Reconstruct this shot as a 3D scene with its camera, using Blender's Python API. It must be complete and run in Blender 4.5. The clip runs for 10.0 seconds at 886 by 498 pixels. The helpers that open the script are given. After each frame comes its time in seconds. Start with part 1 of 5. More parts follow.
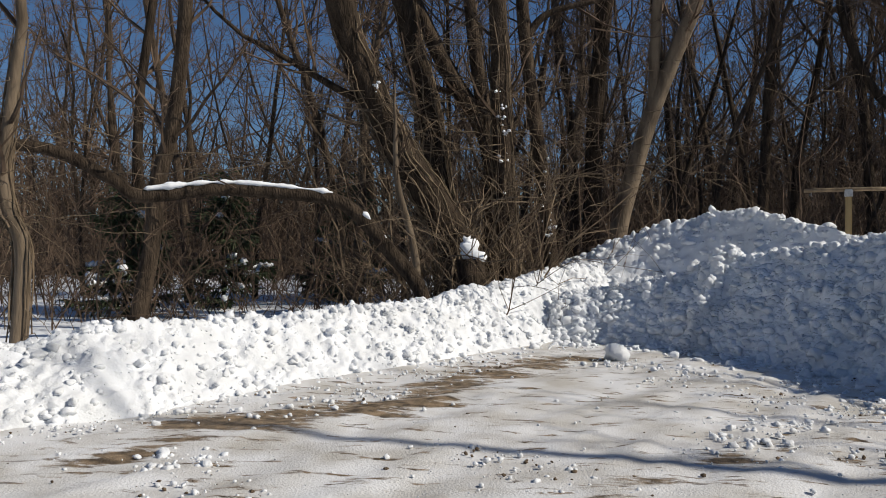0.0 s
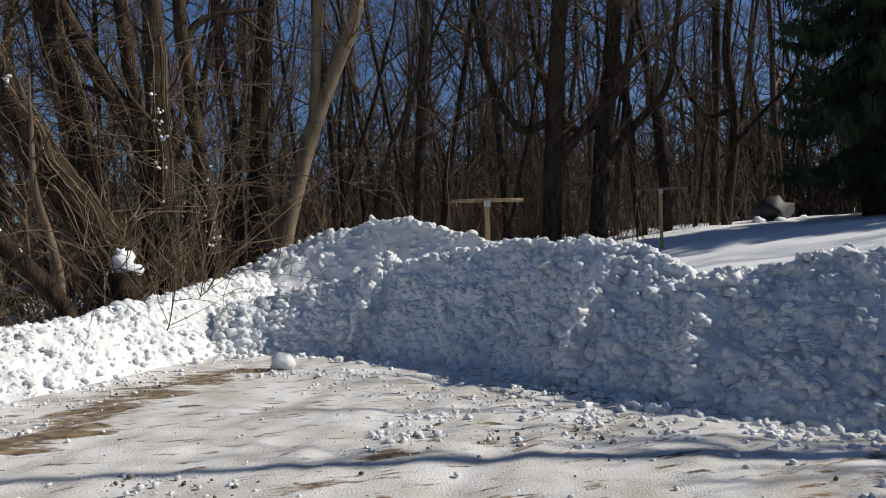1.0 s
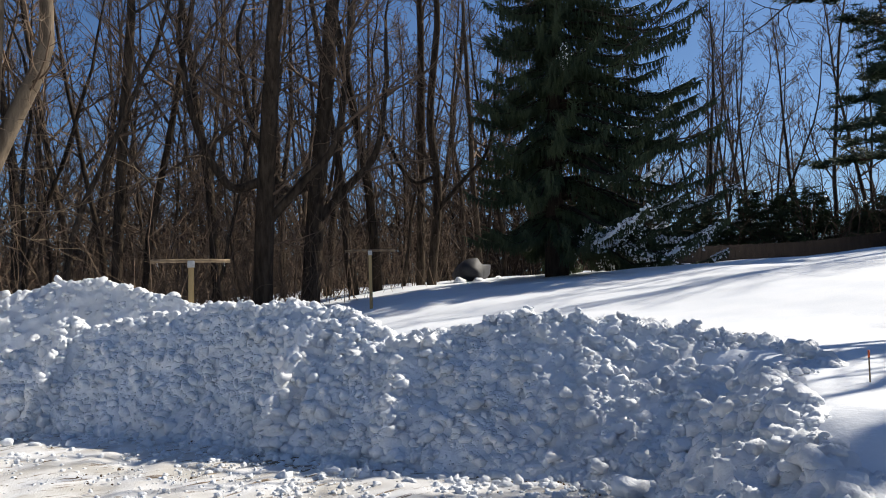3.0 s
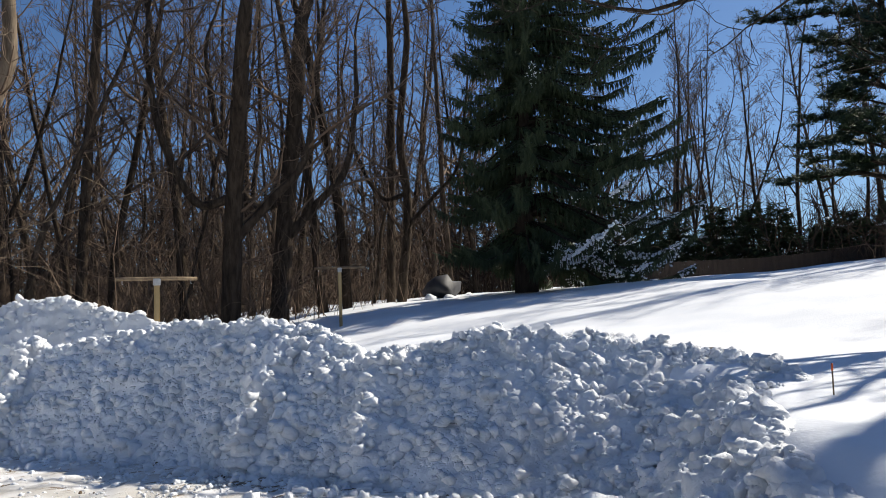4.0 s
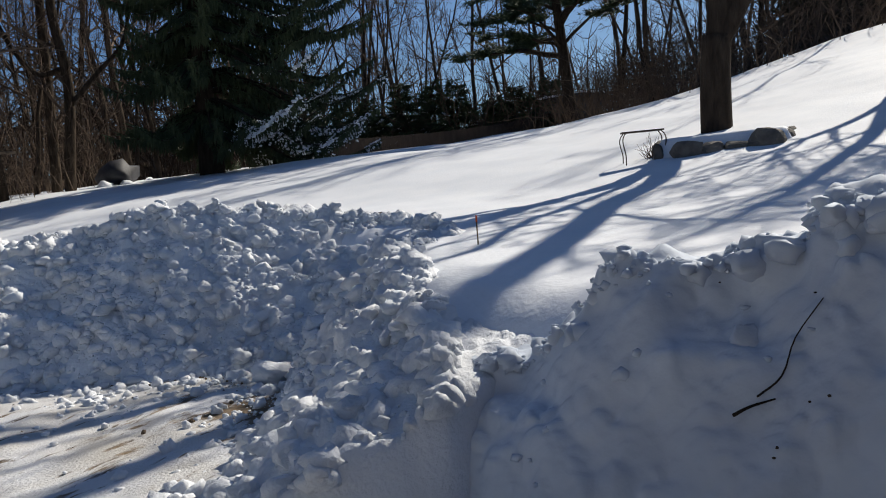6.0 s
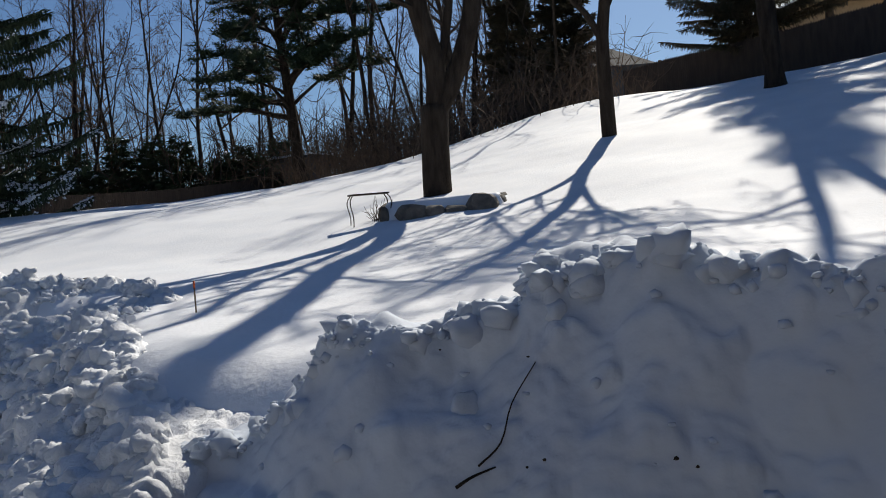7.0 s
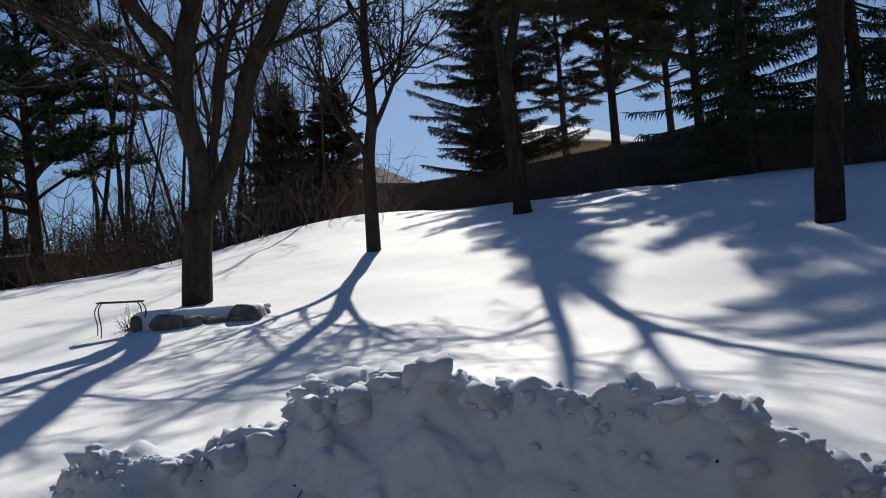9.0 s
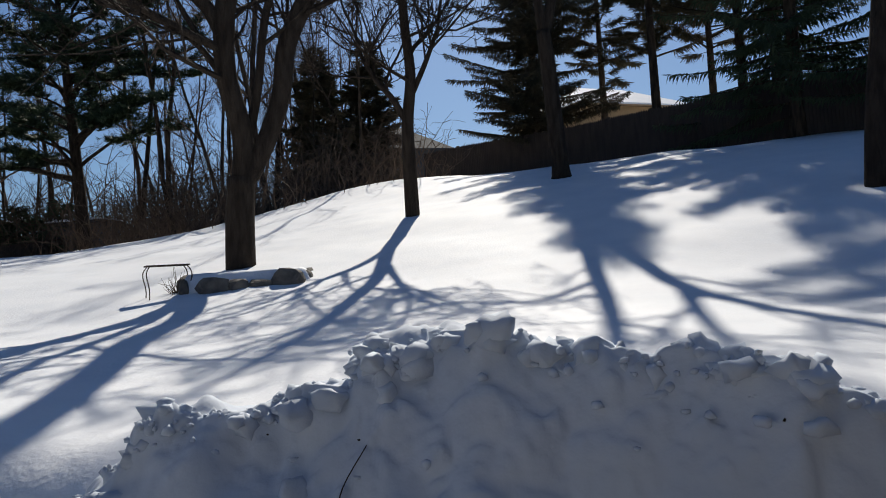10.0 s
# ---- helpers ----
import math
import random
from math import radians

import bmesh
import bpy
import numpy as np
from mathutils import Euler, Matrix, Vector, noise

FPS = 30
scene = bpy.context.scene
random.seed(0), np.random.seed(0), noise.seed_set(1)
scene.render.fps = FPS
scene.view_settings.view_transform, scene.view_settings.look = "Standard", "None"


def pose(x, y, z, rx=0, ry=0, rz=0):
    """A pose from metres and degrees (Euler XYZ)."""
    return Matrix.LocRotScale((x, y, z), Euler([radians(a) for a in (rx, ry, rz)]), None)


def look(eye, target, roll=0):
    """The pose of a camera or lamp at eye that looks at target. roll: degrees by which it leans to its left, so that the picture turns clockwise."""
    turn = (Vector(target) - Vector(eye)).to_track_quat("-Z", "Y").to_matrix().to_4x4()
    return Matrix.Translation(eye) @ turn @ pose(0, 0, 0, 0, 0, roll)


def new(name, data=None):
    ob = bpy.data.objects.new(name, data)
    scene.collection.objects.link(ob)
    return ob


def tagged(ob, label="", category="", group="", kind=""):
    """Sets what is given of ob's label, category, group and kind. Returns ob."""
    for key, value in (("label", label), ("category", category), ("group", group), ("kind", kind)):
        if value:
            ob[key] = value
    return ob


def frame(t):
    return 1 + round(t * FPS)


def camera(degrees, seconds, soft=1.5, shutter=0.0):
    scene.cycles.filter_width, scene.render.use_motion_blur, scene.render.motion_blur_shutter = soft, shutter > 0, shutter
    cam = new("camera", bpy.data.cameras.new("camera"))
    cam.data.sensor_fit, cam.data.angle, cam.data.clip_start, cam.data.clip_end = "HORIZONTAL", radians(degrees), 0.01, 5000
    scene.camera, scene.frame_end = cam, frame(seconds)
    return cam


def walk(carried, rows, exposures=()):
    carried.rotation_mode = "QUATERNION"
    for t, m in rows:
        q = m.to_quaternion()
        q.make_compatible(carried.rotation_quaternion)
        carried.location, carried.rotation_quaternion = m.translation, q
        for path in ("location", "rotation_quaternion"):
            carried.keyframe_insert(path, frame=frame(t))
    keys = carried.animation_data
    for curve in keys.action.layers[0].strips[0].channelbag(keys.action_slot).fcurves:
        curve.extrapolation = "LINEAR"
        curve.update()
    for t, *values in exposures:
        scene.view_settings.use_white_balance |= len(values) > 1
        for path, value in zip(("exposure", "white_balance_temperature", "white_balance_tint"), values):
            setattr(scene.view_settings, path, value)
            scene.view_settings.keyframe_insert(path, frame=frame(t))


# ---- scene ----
cam = camera(58.7, 10.0, soft=1.0)
PATH = [
    (0, (0.597, 0.329, 1.47), (0.513, 2.327, 1.473), 0.3),
    (0.5, (0.625, 0.326, 1.463), (0.94, 2.301, 1.481), -0.8),
    (1, (0.683, 0.313, 1.469), (1.407, 2.177, 1.49), -1.1),
    (1.5, (0.752, 0.323, 1.487), (1.767, 2.046, 1.522), -1.4),
    (2, (0.81, 0.304, 1.505), (2.02, 1.895, 1.576), -1.8),
    (2.5, (0.832, 0.272, 1.527), (2.127, 1.793, 1.642), -1.9),
    (4, (0.863, 0.274, 1.522), (2.242, 1.71, 1.713), -2.2),
    (4.5, (0.897, 0.264, 1.486), (2.351, 1.628, 1.649), -2.9),
    (5, (0.937, 0.265, 1.425), (2.477, 1.542, 1.431), -2.8),
    (5.2, (0.966, 0.22, 1.428), (2.548, 1.443, 1.374), -3.4),
    (6.3, (1.279, 0.151, 1.381), (3.163, 0.802, 1.212), -5.5),
    (6.5, (1.333, 0.143, 1.375), (3.259, 0.652, 1.206), -5.2),
    (7, (1.344, 0.156, 1.411), (3.333, 0.35, 1.34), -5.3),
    (7.5, (1.314, 0.175, 1.457), (3.311, 0.133, 1.547), -4.6),
    (8, (1.287, 0.184, 1.464), (3.269, -0.013, 1.644), -3.9),
    (8.5, (1.277, 0.184, 1.466), (3.24, -0.147, 1.658), -3.3),
    (9, (1.281, 0.18, 1.463), (3.231, -0.237, 1.62), -4.1),
    (9.5, (1.287, 0.197, 1.456), (3.225, -0.283, 1.566), -4.1),
    (10, (1.282, 0.263, 1.451), (3.254, -0.062, 1.527), -3.9),
]
EXPOSURES = [(0, -0.32), (1.0, -0.22), (2.0, 0.12), (3.5, 0.42), (4.6, 0.42), (5.2, 0.12), (7.0, -0.12), (10, -0.12)]
walk(cam, [(t, look(eye, target, roll)) for t, eye, target, roll in PATH], EXPOSURES)
from mathutils.bvhtree import BVHTree

# ---- world, sun ----
SUN_DIR = Vector((math.cos(radians(37.5)) * 0.968, math.cos(radians(37.5)) * -0.250, math.sin(radians(37.5))))
world = bpy.data.worlds.new("sky")
scene.world = world
world.use_nodes = True
wn = world.node_tree
sky = wn.nodes.new("ShaderNodeTexSky")
sky.sky_type = "NISHITA"
sky.sun_disc = False
sky.sun_elevation = radians(37.5)
sky.sun_rotation = math.atan2(SUN_DIR.x, SUN_DIR.y)
sky.air_density, sky.dust_density, sky.ozone_density = 1.0, 0.6, 2.5
wn.nodes["Background"].inputs[1].default_value = 0.066
tint = wn.nodes.new("ShaderNodeMix")
tint.data_type, tint.blend_type = "RGBA", "MULTIPLY"
tint.inputs[0].default_value = 1.0
tint.inputs[7].default_value = (0.66, 0.84, 1.06, 1)
wn.links.new(sky.outputs[0], tint.inputs[6])
wn.links.new(tint.outputs[2], wn.nodes["Background"].inputs[0])
sun_data = bpy.data.lights.new("sun", "SUN")
sun_data.energy, sun_data.angle, sun_data.color = 5.0, radians(0.55), (1.0, 0.93, 0.81)
sun = new("sun", sun_data)
sun.matrix_world = look(SUN_DIR * 100, (0, 0, 0))


# ---- materials ----
def material(name, base, rough=0.7, ramp=None, scale=8.0, bump=0.2, bump_scale=60.0, stretch=(1, 1, 1), spec=0.3, dist=0.02, per_object=0.0, sss=0.0):
    """Two-scale procedural surface: ramp is a second colour mixed in by large noise; bump by fine noise."""
    m = bpy.data.materials.new(name)
    m.use_nodes = True
    nt = m.node_tree
    b = nt.nodes["Principled BSDF"]
    b.inputs["Roughness"].default_value = rough
    b.inputs["Specular IOR Level"].default_value = spec
    co = nt.nodes.new("ShaderNodeTexCoord")
    mp = nt.nodes.new("ShaderNodeMapping")
    mp.inputs["Scale"].default_value = stretch
    nt.links.new(co.outputs["Object"], mp.inputs[0])
    n1 = nt.nodes.new("ShaderNodeTexNoise")
    n1.inputs["Scale"].default_value, n1.inputs["Detail"].default_value = scale, 6
    n2 = nt.nodes.new("ShaderNodeTexNoise")
    n2.inputs["Scale"].default_value, n2.inputs["Detail"].default_value = bump_scale, 5
    for n in (n1, n2):
        nt.links.new(mp.outputs[0], n.inputs[0])
    mix = nt.nodes.new("ShaderNodeMix")
    mix.data_type = "RGBA"
    mix.inputs[6].default_value = (*base, 1)
    mix.inputs[7].default_value = (*(ramp or [c * 0.7 for c in base]), 1)
    cr = nt.nodes.new("ShaderNodeValToRGB")
    cr.color_ramp.elements[0].position, cr.color_ramp.elements[1].position = 0.38, 0.66
    nt.links.new(n1.outputs[0], cr.inputs[0])
    nt.links.new(cr.outputs[0], mix.inputs[0])
    out = mix.outputs[2]
    if per_object:
        oi = nt.nodes.new("ShaderNodeObjectInfo")
        hs = nt.nodes.new("ShaderNodeHueSaturation")
        mr = nt.nodes.new("ShaderNodeMapRange")
        mr.inputs[3].default_value, mr.inputs[4].default_value = 1 - per_object, 1 + per_object
        nt.links.new(oi.outputs["Random"], mr.inputs[0])
        nt.links.new(mr.outputs[0], hs.inputs["Value"])
        nt.links.new(out, hs.inputs["Color"])
        out = hs.outputs[0]
    nt.links.new(out, b.inputs["Base Color"])
    bp = nt.nodes.new("ShaderNodeBump")
    bp.inputs["Strength"].default_value, bp.inputs["Distance"].default_value = bump, dist
    nt.links.new(n2.outputs[0], bp.inputs["Height"])
    nt.links.new(bp.outputs[0], b.inputs["Normal"])
    if sss:
        b.inputs["Subsurface Weight"].default_value = sss
        b.inputs["Subsurface Radius"].default_value = (0.03, 0.04, 0.05)
        b.inputs["Subsurface Scale"].default_value = 0.5
    return m


SNOW = material("snow", (0.88, 0.90, 0.93), 0.75, (0.82, 0.85, 0.89), 1.5, 0.25, 25, dist=0.02)
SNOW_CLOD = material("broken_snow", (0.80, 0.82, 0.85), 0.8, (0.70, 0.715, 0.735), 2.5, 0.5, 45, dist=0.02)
# Near bank's snow: blue shade of its sunless face is put into the colour.
SNOW_SHADED = material("shade_tinted_snow", (0.66, 0.72, 0.80), 0.8, (0.55, 0.60, 0.68), 2.2, 0.3, 16, dist=0.02)
BARK = material("bark", (0.088, 0.065, 0.046), 0.95, (0.035, 0.026, 0.019), 9, 1.0, 38, (1, 1, 0.22), dist=0.06, spec=0.1, per_object=0.35)
BARK_DARK = material("dark_bark", (0.058, 0.045, 0.034), 0.95, (0.03, 0.023, 0.018), 9, 1.0, 38, (1, 1, 0.22), dist=0.05, spec=0.1)
BARK_PALE = material("pale_bark", (0.21, 0.16, 0.11), 0.9, (0.1, 0.074, 0.05), 5, 0.8, 30, (1, 1, 0.25), dist=0.02)
TWIG = material("twig", (0.135, 0.092, 0.062), 0.9, (0.065, 0.044, 0.03), 4, 0.2, 40, per_object=0.3)
VINE = material("vine", (0.21, 0.155, 0.1), 0.85, (0.09, 0.066, 0.043), 4, 0.3, 40)
NEEDLE = material("needles", (0.075, 0.098, 0.045), 0.7, (0.04, 0.058, 0.03), 1.2, 0.2, 40, per_object=0.2)
PINE_NEEDLE = material("pine_needles", (0.06, 0.085, 0.035), 0.65, (0.03, 0.05, 0.025), 1.2, 0.2, 40, per_object=0.2)
BRUSH_NEEDLE = material("rusty_needles", (0.12, 0.092, 0.052), 0.75, (0.06, 0.056, 0.034), 1.2, 0.2, 40, per_object=0.2)
WOOD = material("weathered_wood", (0.26, 0.19, 0.115), 0.8, (0.15, 0.105, 0.065), 9, 0.5, 60, (1, 1, 0.15), per_object=0.25)
POST_WOOD = material("treated_post_wood", (0.42, 0.31, 0.15), 0.75, (0.30, 0.21, 0.10), 7, 0.4, 60, (1, 1, 0.15))
FENCE_WOOD = material("dark_fence_wood", (0.09, 0.066, 0.05), 0.85, (0.065, 0.048, 0.038), 5, 0.5, 50, (1, 1, 0.2), per_object=0.2)
METAL = material("galvanised_metal", (0.45, 0.45, 0.44), 0.45, (0.33, 0.33, 0.33), 20, 0.2, 80, spec=0.6)
DARK_METAL = material("rusted_dark_metal", (0.045, 0.035, 0.03), 0.6, (0.08, 0.045, 0.03), 30, 0.3, 90)
STONE = material("field_stone", (0.16, 0.145, 0.125), 0.9, (0.085, 0.08, 0.072), 7, 0.7, 30, per_object=0.3)
DIRT = material("frozen_dirt", (0.16, 0.115, 0.075), 0.9, (0.085, 0.062, 0.042), 12, 0.9, 60, dist=0.03, per_object=0.3)
SIDING = material("pale_siding", (0.3, 0.29, 0.28), 0.7, (0.24, 0.23, 0.22), 3, 0.2, 30)
TAN = material("tan_trim", (0.38, 0.25, 0.13), 0.7, (0.3, 0.2, 0.1), 3, 0.2, 30)
SHED_WALL = material("dark_shed_boards", (0.065, 0.068, 0.075), 0.85, (0.042, 0.044, 0.05), 3, 0.3, 30)
TARP = material("dark_tarp", (0.05, 0.05, 0.055), 0.6, (0.03, 0.03, 0.035), 5, 0.4, 20)
GLASS = material("window_pane", (0.03, 0.035, 0.045), 0.1, (0.02, 0.025, 0.03), 3, 0.0, 20, spec=0.6)
ORANGE = material("orange_marker", (0.7, 0.13, 0.04), 0.5, (0.55, 0.1, 0.03), 20, 0.1, 40)


def drive_material():
    """Packed snow with scraped streaks of bare dirt, stained along the plough's direction."""
    m = material("packed_drive_snow", (0.76, 0.76, 0.765), 0.75, (0.52, 0.495, 0.455), 1.6, 0.55, 55, dist=0.02)
    nt = m.node_tree
    b = nt.nodes["Principled BSDF"]
    co = nt.nodes.new("ShaderNodeTexCoord")
    mp = nt.nodes.new("ShaderNodeMapping")
    mp.inputs["Rotation"].default_value = (0, 0, radians(-52))
    mp.inputs["Scale"].default_value = (0.42, 1.5, 1)
    nt.links.new(co.outputs["Object"], mp.inputs[0])
    big = nt.nodes.new("ShaderNodeTexNoise")
    big.inputs["Scale"].default_value, big.inputs["Detail"].default_value, big.inputs["Roughness"].default_value = 1.5, 14, 0.74
    nt.links.new(mp.outputs[0], big.inputs[0])
    at = nt.nodes.new("ShaderNodeAttribute")
    at.attribute_name = "scrape"
    add = nt.nodes.new("ShaderNodeMath")
    add.operation = "ADD"
    nt.links.new(big.outputs[0], add.inputs[0])
    nt.links.new(at.outputs["Fac"], add.inputs[1])
    cr = nt.nodes.new("ShaderNodeValToRGB")
    cr.color_ramp.elements[0].position, cr.color_ramp.elements[1].position = 0.615, 0.67
    spots = nt.nodes.new("ShaderNodeTexNoise")
    spots.inputs["Scale"].default_value, spots.inputs["Detail"].default_value, spots.inputs["Roughness"].default_value = 5.5, 10, 0.66
    nt.links.new(mp.outputs[0], spots.inputs[0])
    lift = nt.nodes.new("ShaderNodeMath")
    lift.operation = "MULTIPLY_ADD"
    lift.inputs[1].default_value, lift.inputs[2].default_value = 1.0, 0.04
    nt.links.new(spots.outputs[0], lift.inputs[0])
    most = nt.nodes.new("ShaderNodeMath")
    most.operation = "MAXIMUM"
    nt.links.new(add.outputs[0], most.inputs[0])
    nt.links.new(lift.outputs[0], most.inputs[1])
    nt.links.new(most.outputs[0], cr.inputs[0])
    fine = nt.nodes.new("ShaderNodeTexNoise")
    fine.inputs["Scale"].default_value, fine.inputs["Detail"].default_value = 9, 8
    nt.links.new(co.outputs["Object"], fine.inputs[0])
    earth = nt.nodes.new("ShaderNodeValToRGB")
    earth.color_ramp.elements[0].color, earth.color_ramp.elements[1].color = (0.075, 0.055, 0.036, 1), (0.30, 0.22, 0.14, 1)
    earth.color_ramp.elements[0].position, earth.color_ramp.elements[1].position = 0.35, 0.65
    nt.links.new(fine.outputs[0], earth.inputs[0])
    mix = nt.nodes.new("ShaderNodeMix")
    mix.data_type = "RGBA"
    old = b.inputs["Base Color"].links[0].from_socket
    nt.links.new(cr.outputs[0], mix.inputs[0])
    nt.links.new(old, mix.inputs[6])
    nt.links.new(earth.outputs[0], mix.inputs[7])
    nt.links.new(mix.outputs[2], b.inputs["Base Color"])
    return m


DRIVE = drive_material()


# ---- mesh helpers ----
def mesh_from(name, V, F, mat, smooth=True):
    me = bpy.data.meshes.new(name)
    me.from_pydata([tuple(v) for v in V], [], F)
    me.materials.append(mat)
    if smooth:
        me.polygons.foreach_set("use_smooth", [True] * len(me.polygons))
    me.update()
    return me


def piece(name, V, F, mat, parent=None, label="", smooth=True):
    ob = new(name, mesh_from(name, V, F, mat, smooth))
    ob.parent = parent
    return tagged(ob, label)


def part(name, bm, mat, parent, label="", smooth=False):
    me = bpy.data.meshes.new(name)
    bm.to_mesh(me)
    bm.free()
    me.materials.append(mat)
    if smooth:
        me.polygons.foreach_set("use_smooth", [True] * len(me.polygons))
    ob = new(name, me)
    ob.parent = parent
    return tagged(ob, label)


def root(name, loc, label, category, group=""):
    ob = new(name)
    ob.location = loc
    return tagged(ob, label, category, group)


def box(bm, size, m=Matrix(), bevel=0.0):
    r = bmesh.ops.create_cube(bm, size=1, matrix=m @ Matrix.Diagonal((*size, 1)))
    if bevel:
        edges = list({e for v in r["verts"] for e in v.link_edges})
        bmesh.ops.bevel(bm, geom=edges, offset=bevel, segments=2, affect="EDGES")


def smooth_line(pts, n):
    """Catmull-Rom through the points, n steps a span."""
    P = [Vector(p) for p in pts]
    P = [P[0] * 2 - P[1]] + P + [P[-1] * 2 - P[-2]]
    out = []
    for i in range(1, len(P) - 2):
        a, b, c, d = P[i - 1:i + 3]
        for k in range(n):
            t = k / n
            out.append(0.5 * ((2 * b) + (c - a) * t + (2 * a - 5 * b + 4 * c - d) * t * t + (3 * b - a - 3 * c + d) * t ** 3))
    out.append(P[-2])
    return out


def tube(V, F, pts, radii, n):
    """A tapered tube along pts, closed at its tip."""
    base = len(V)
    side = Vector((1, 0, 0))
    for i, p in enumerate(pts):
        t = (pts[min(i + 1, len(pts) - 1)] - pts[max(i - 1, 0)])
        t = t.normalized() if t.length > 1e-9 else Vector((0, 0, 1))
        side = side - t * side.dot(t)
        if side.length < 1e-3:
            side = t.orthogonal()
        side.normalize()
        up = t.cross(side)
        for k in range(n):
            a = 2 * math.pi * k / n
            V.append(p + (side * math.cos(a) + up * math.sin(a)) * radii[i])
    for i in range(len(pts) - 1):
        for k in range(n):
            a, b = base + i * n + k, base + i * n + (k + 1) % n
            F.append((a, b, b + n, a + n))
    F.append(tuple(base + (len(pts) - 1) * n + k for k in range(n)))
    F.append(tuple(base + n - 1 - k for k in range(n)))


def wander(rng, p, d, length, steps, bend, lift):
    pts = [p.copy()]
    d = d.normalized()
    for _ in range(steps):
        d = (d + Vector((rng.gauss(0, bend), rng.gauss(0, bend), rng.gauss(0, bend) + lift))).normalized()
        p = p + d * (length / steps)
        pts.append(p.copy())
    return pts


def sprout(V, F, rng, pts, radii, level, count, length, spread, lift, start=0.2, levels=2, thin=0.011):
    """Side branches along a stem, and theirs in turn."""
    n = len(pts) - 1
    for _ in range(count):
        s = start + (1 - start) * rng.random() ** 0.85
        i = min(int(s * n), n - 1)
        f = s * n - i
        p = pts[i].lerp(pts[i + 1], f)
        t = (pts[i + 1] - pts[i]).normalized()
        a = rng.random() * 2 * math.pi
        o = t.orthogonal().normalized()
        o = Matrix.Rotation(a, 3, t) @ o
        d = t * rng.uniform(0.25, 0.8) + o * spread
        ln = length * (1.15 - 0.6 * s) * rng.uniform(0.55, 1.25)
        r0 = max(thin, min(radii[i] * 0.55, ln * 0.02))
        b = wander(rng, p, d, ln, 6 - 2 * level, 0.16 + 0.05 * level, lift)
        rr = [max(thin * 0.6, r0 * (1 - 0.8 * j / len(b))) for j in range(len(b))]
        tube(V, F, b, rr, 4 if level == 0 else 3)
        if level < levels:
            sprout(V, F, rng, b, rr, level + 1, max(2, int(count * (0.45 if level == 0 else 0.5))) if level == 0 else 4, ln * 0.5, spread, lift, 0.15, levels, thin * 0.85)


# ---- terrain ----
def ease(t):
    t = min(1.0, max(0.0, t))
    return t * t * (3 - 2 * t)


EDGE_Y = (-30, -6, -3, 0, 2, 4, 6.5, 9, 11, 14, 30)
EDGE_X = (2.2, 2.4, 2.6, 3.3, 3.95, 7.1, 7.3, 6.2, 5.4, 5.0, 5.0)


RISE_X = (3, 4, 5, 6, 7, 8, 9, 10, 11, 12, 13, 14.5, 18, 22, 28, 36, 45, 60)
RISE_Z = (0.75, 0.8, 0.87, 0.93, 0.98, 1.03, 1.1, 1.17, 1.26, 1.39, 1.55, 1.77, 2.22, 2.58, 2.92, 3.2, 3.36, 3.5)


def terrain(x, y):
    """Height of the undisturbed snow: flat drive, a yard that rises to the east and a bank to the south-east."""
    f = float(np.interp(x, RISE_X, RISE_Z))
    h = 0.014 * max(0.0, 0.5 * x - 0.866 * y - 3.5) ** 1.8
    h = 2.6 * math.tanh(h / 2.2)
    h += 0.6 * math.exp(-((y + 2.5) / 4.5) ** 2 - ((x - 32) / 9) ** 2)
    z = ease((x - float(np.interp(y, EDGE_Y, EDGE_X))) / float(np.interp(y, (5, 11), (1.0, 5.0)))) * f + h * ease((x - 6) / 6)
    return z


def in_drive(x, y):
    e = float(np.interp(y, EDGE_Y, EDGE_X))
    north = 14.2 + (x - 2.5) * 1.27 if x < 2.5 else 14.2
    return min(e + 0.2 - x, north + 0.6 - y, x + 18, y + 18)


def axis(a, b, step, far):
    fine = list(np.arange(a, b + step / 2, step))
    out, d = [], step
    while d < far:
        d *= 1.35
        out.append(d)
    return [a - v for v in reversed(out)] + fine + [b + v for v in out]


def build_ground():
    xs, ys = axis(-8, 32, 0.22, 900), axis(-14, 26, 0.22, 900)
    V, F = [], []
    for y in ys:
        for x in xs:
            z = terrain(x, y)
            n = noise.noise(Vector((x * 0.5, y * 0.5, 0)))
            z += 0.05 * n + 0.015 * noise.noise(Vector((x * 2.2, y * 2.2, 3)))
            if y > 16 or x > 20:
                z += 0.12 * noise.noise(Vector((x * 0.25, y * 0.25, 9)))
            d = in_drive(x, y)
            if d > 0:
                z -= 0.25 * ease(d / 0.5)
            V.append((x, y, z))
    w = len(xs)
    for j in range(len(ys) - 1):
        for i in range(w - 1):
            a = j * w + i
            F.append((a, a + 1, a + w + 1, a + w))
    g = piece("ground", V, F, SNOW)
    tagged(g, "smooth sunlit snow covering the yard and the woodland floor", "ground", kind="structure")


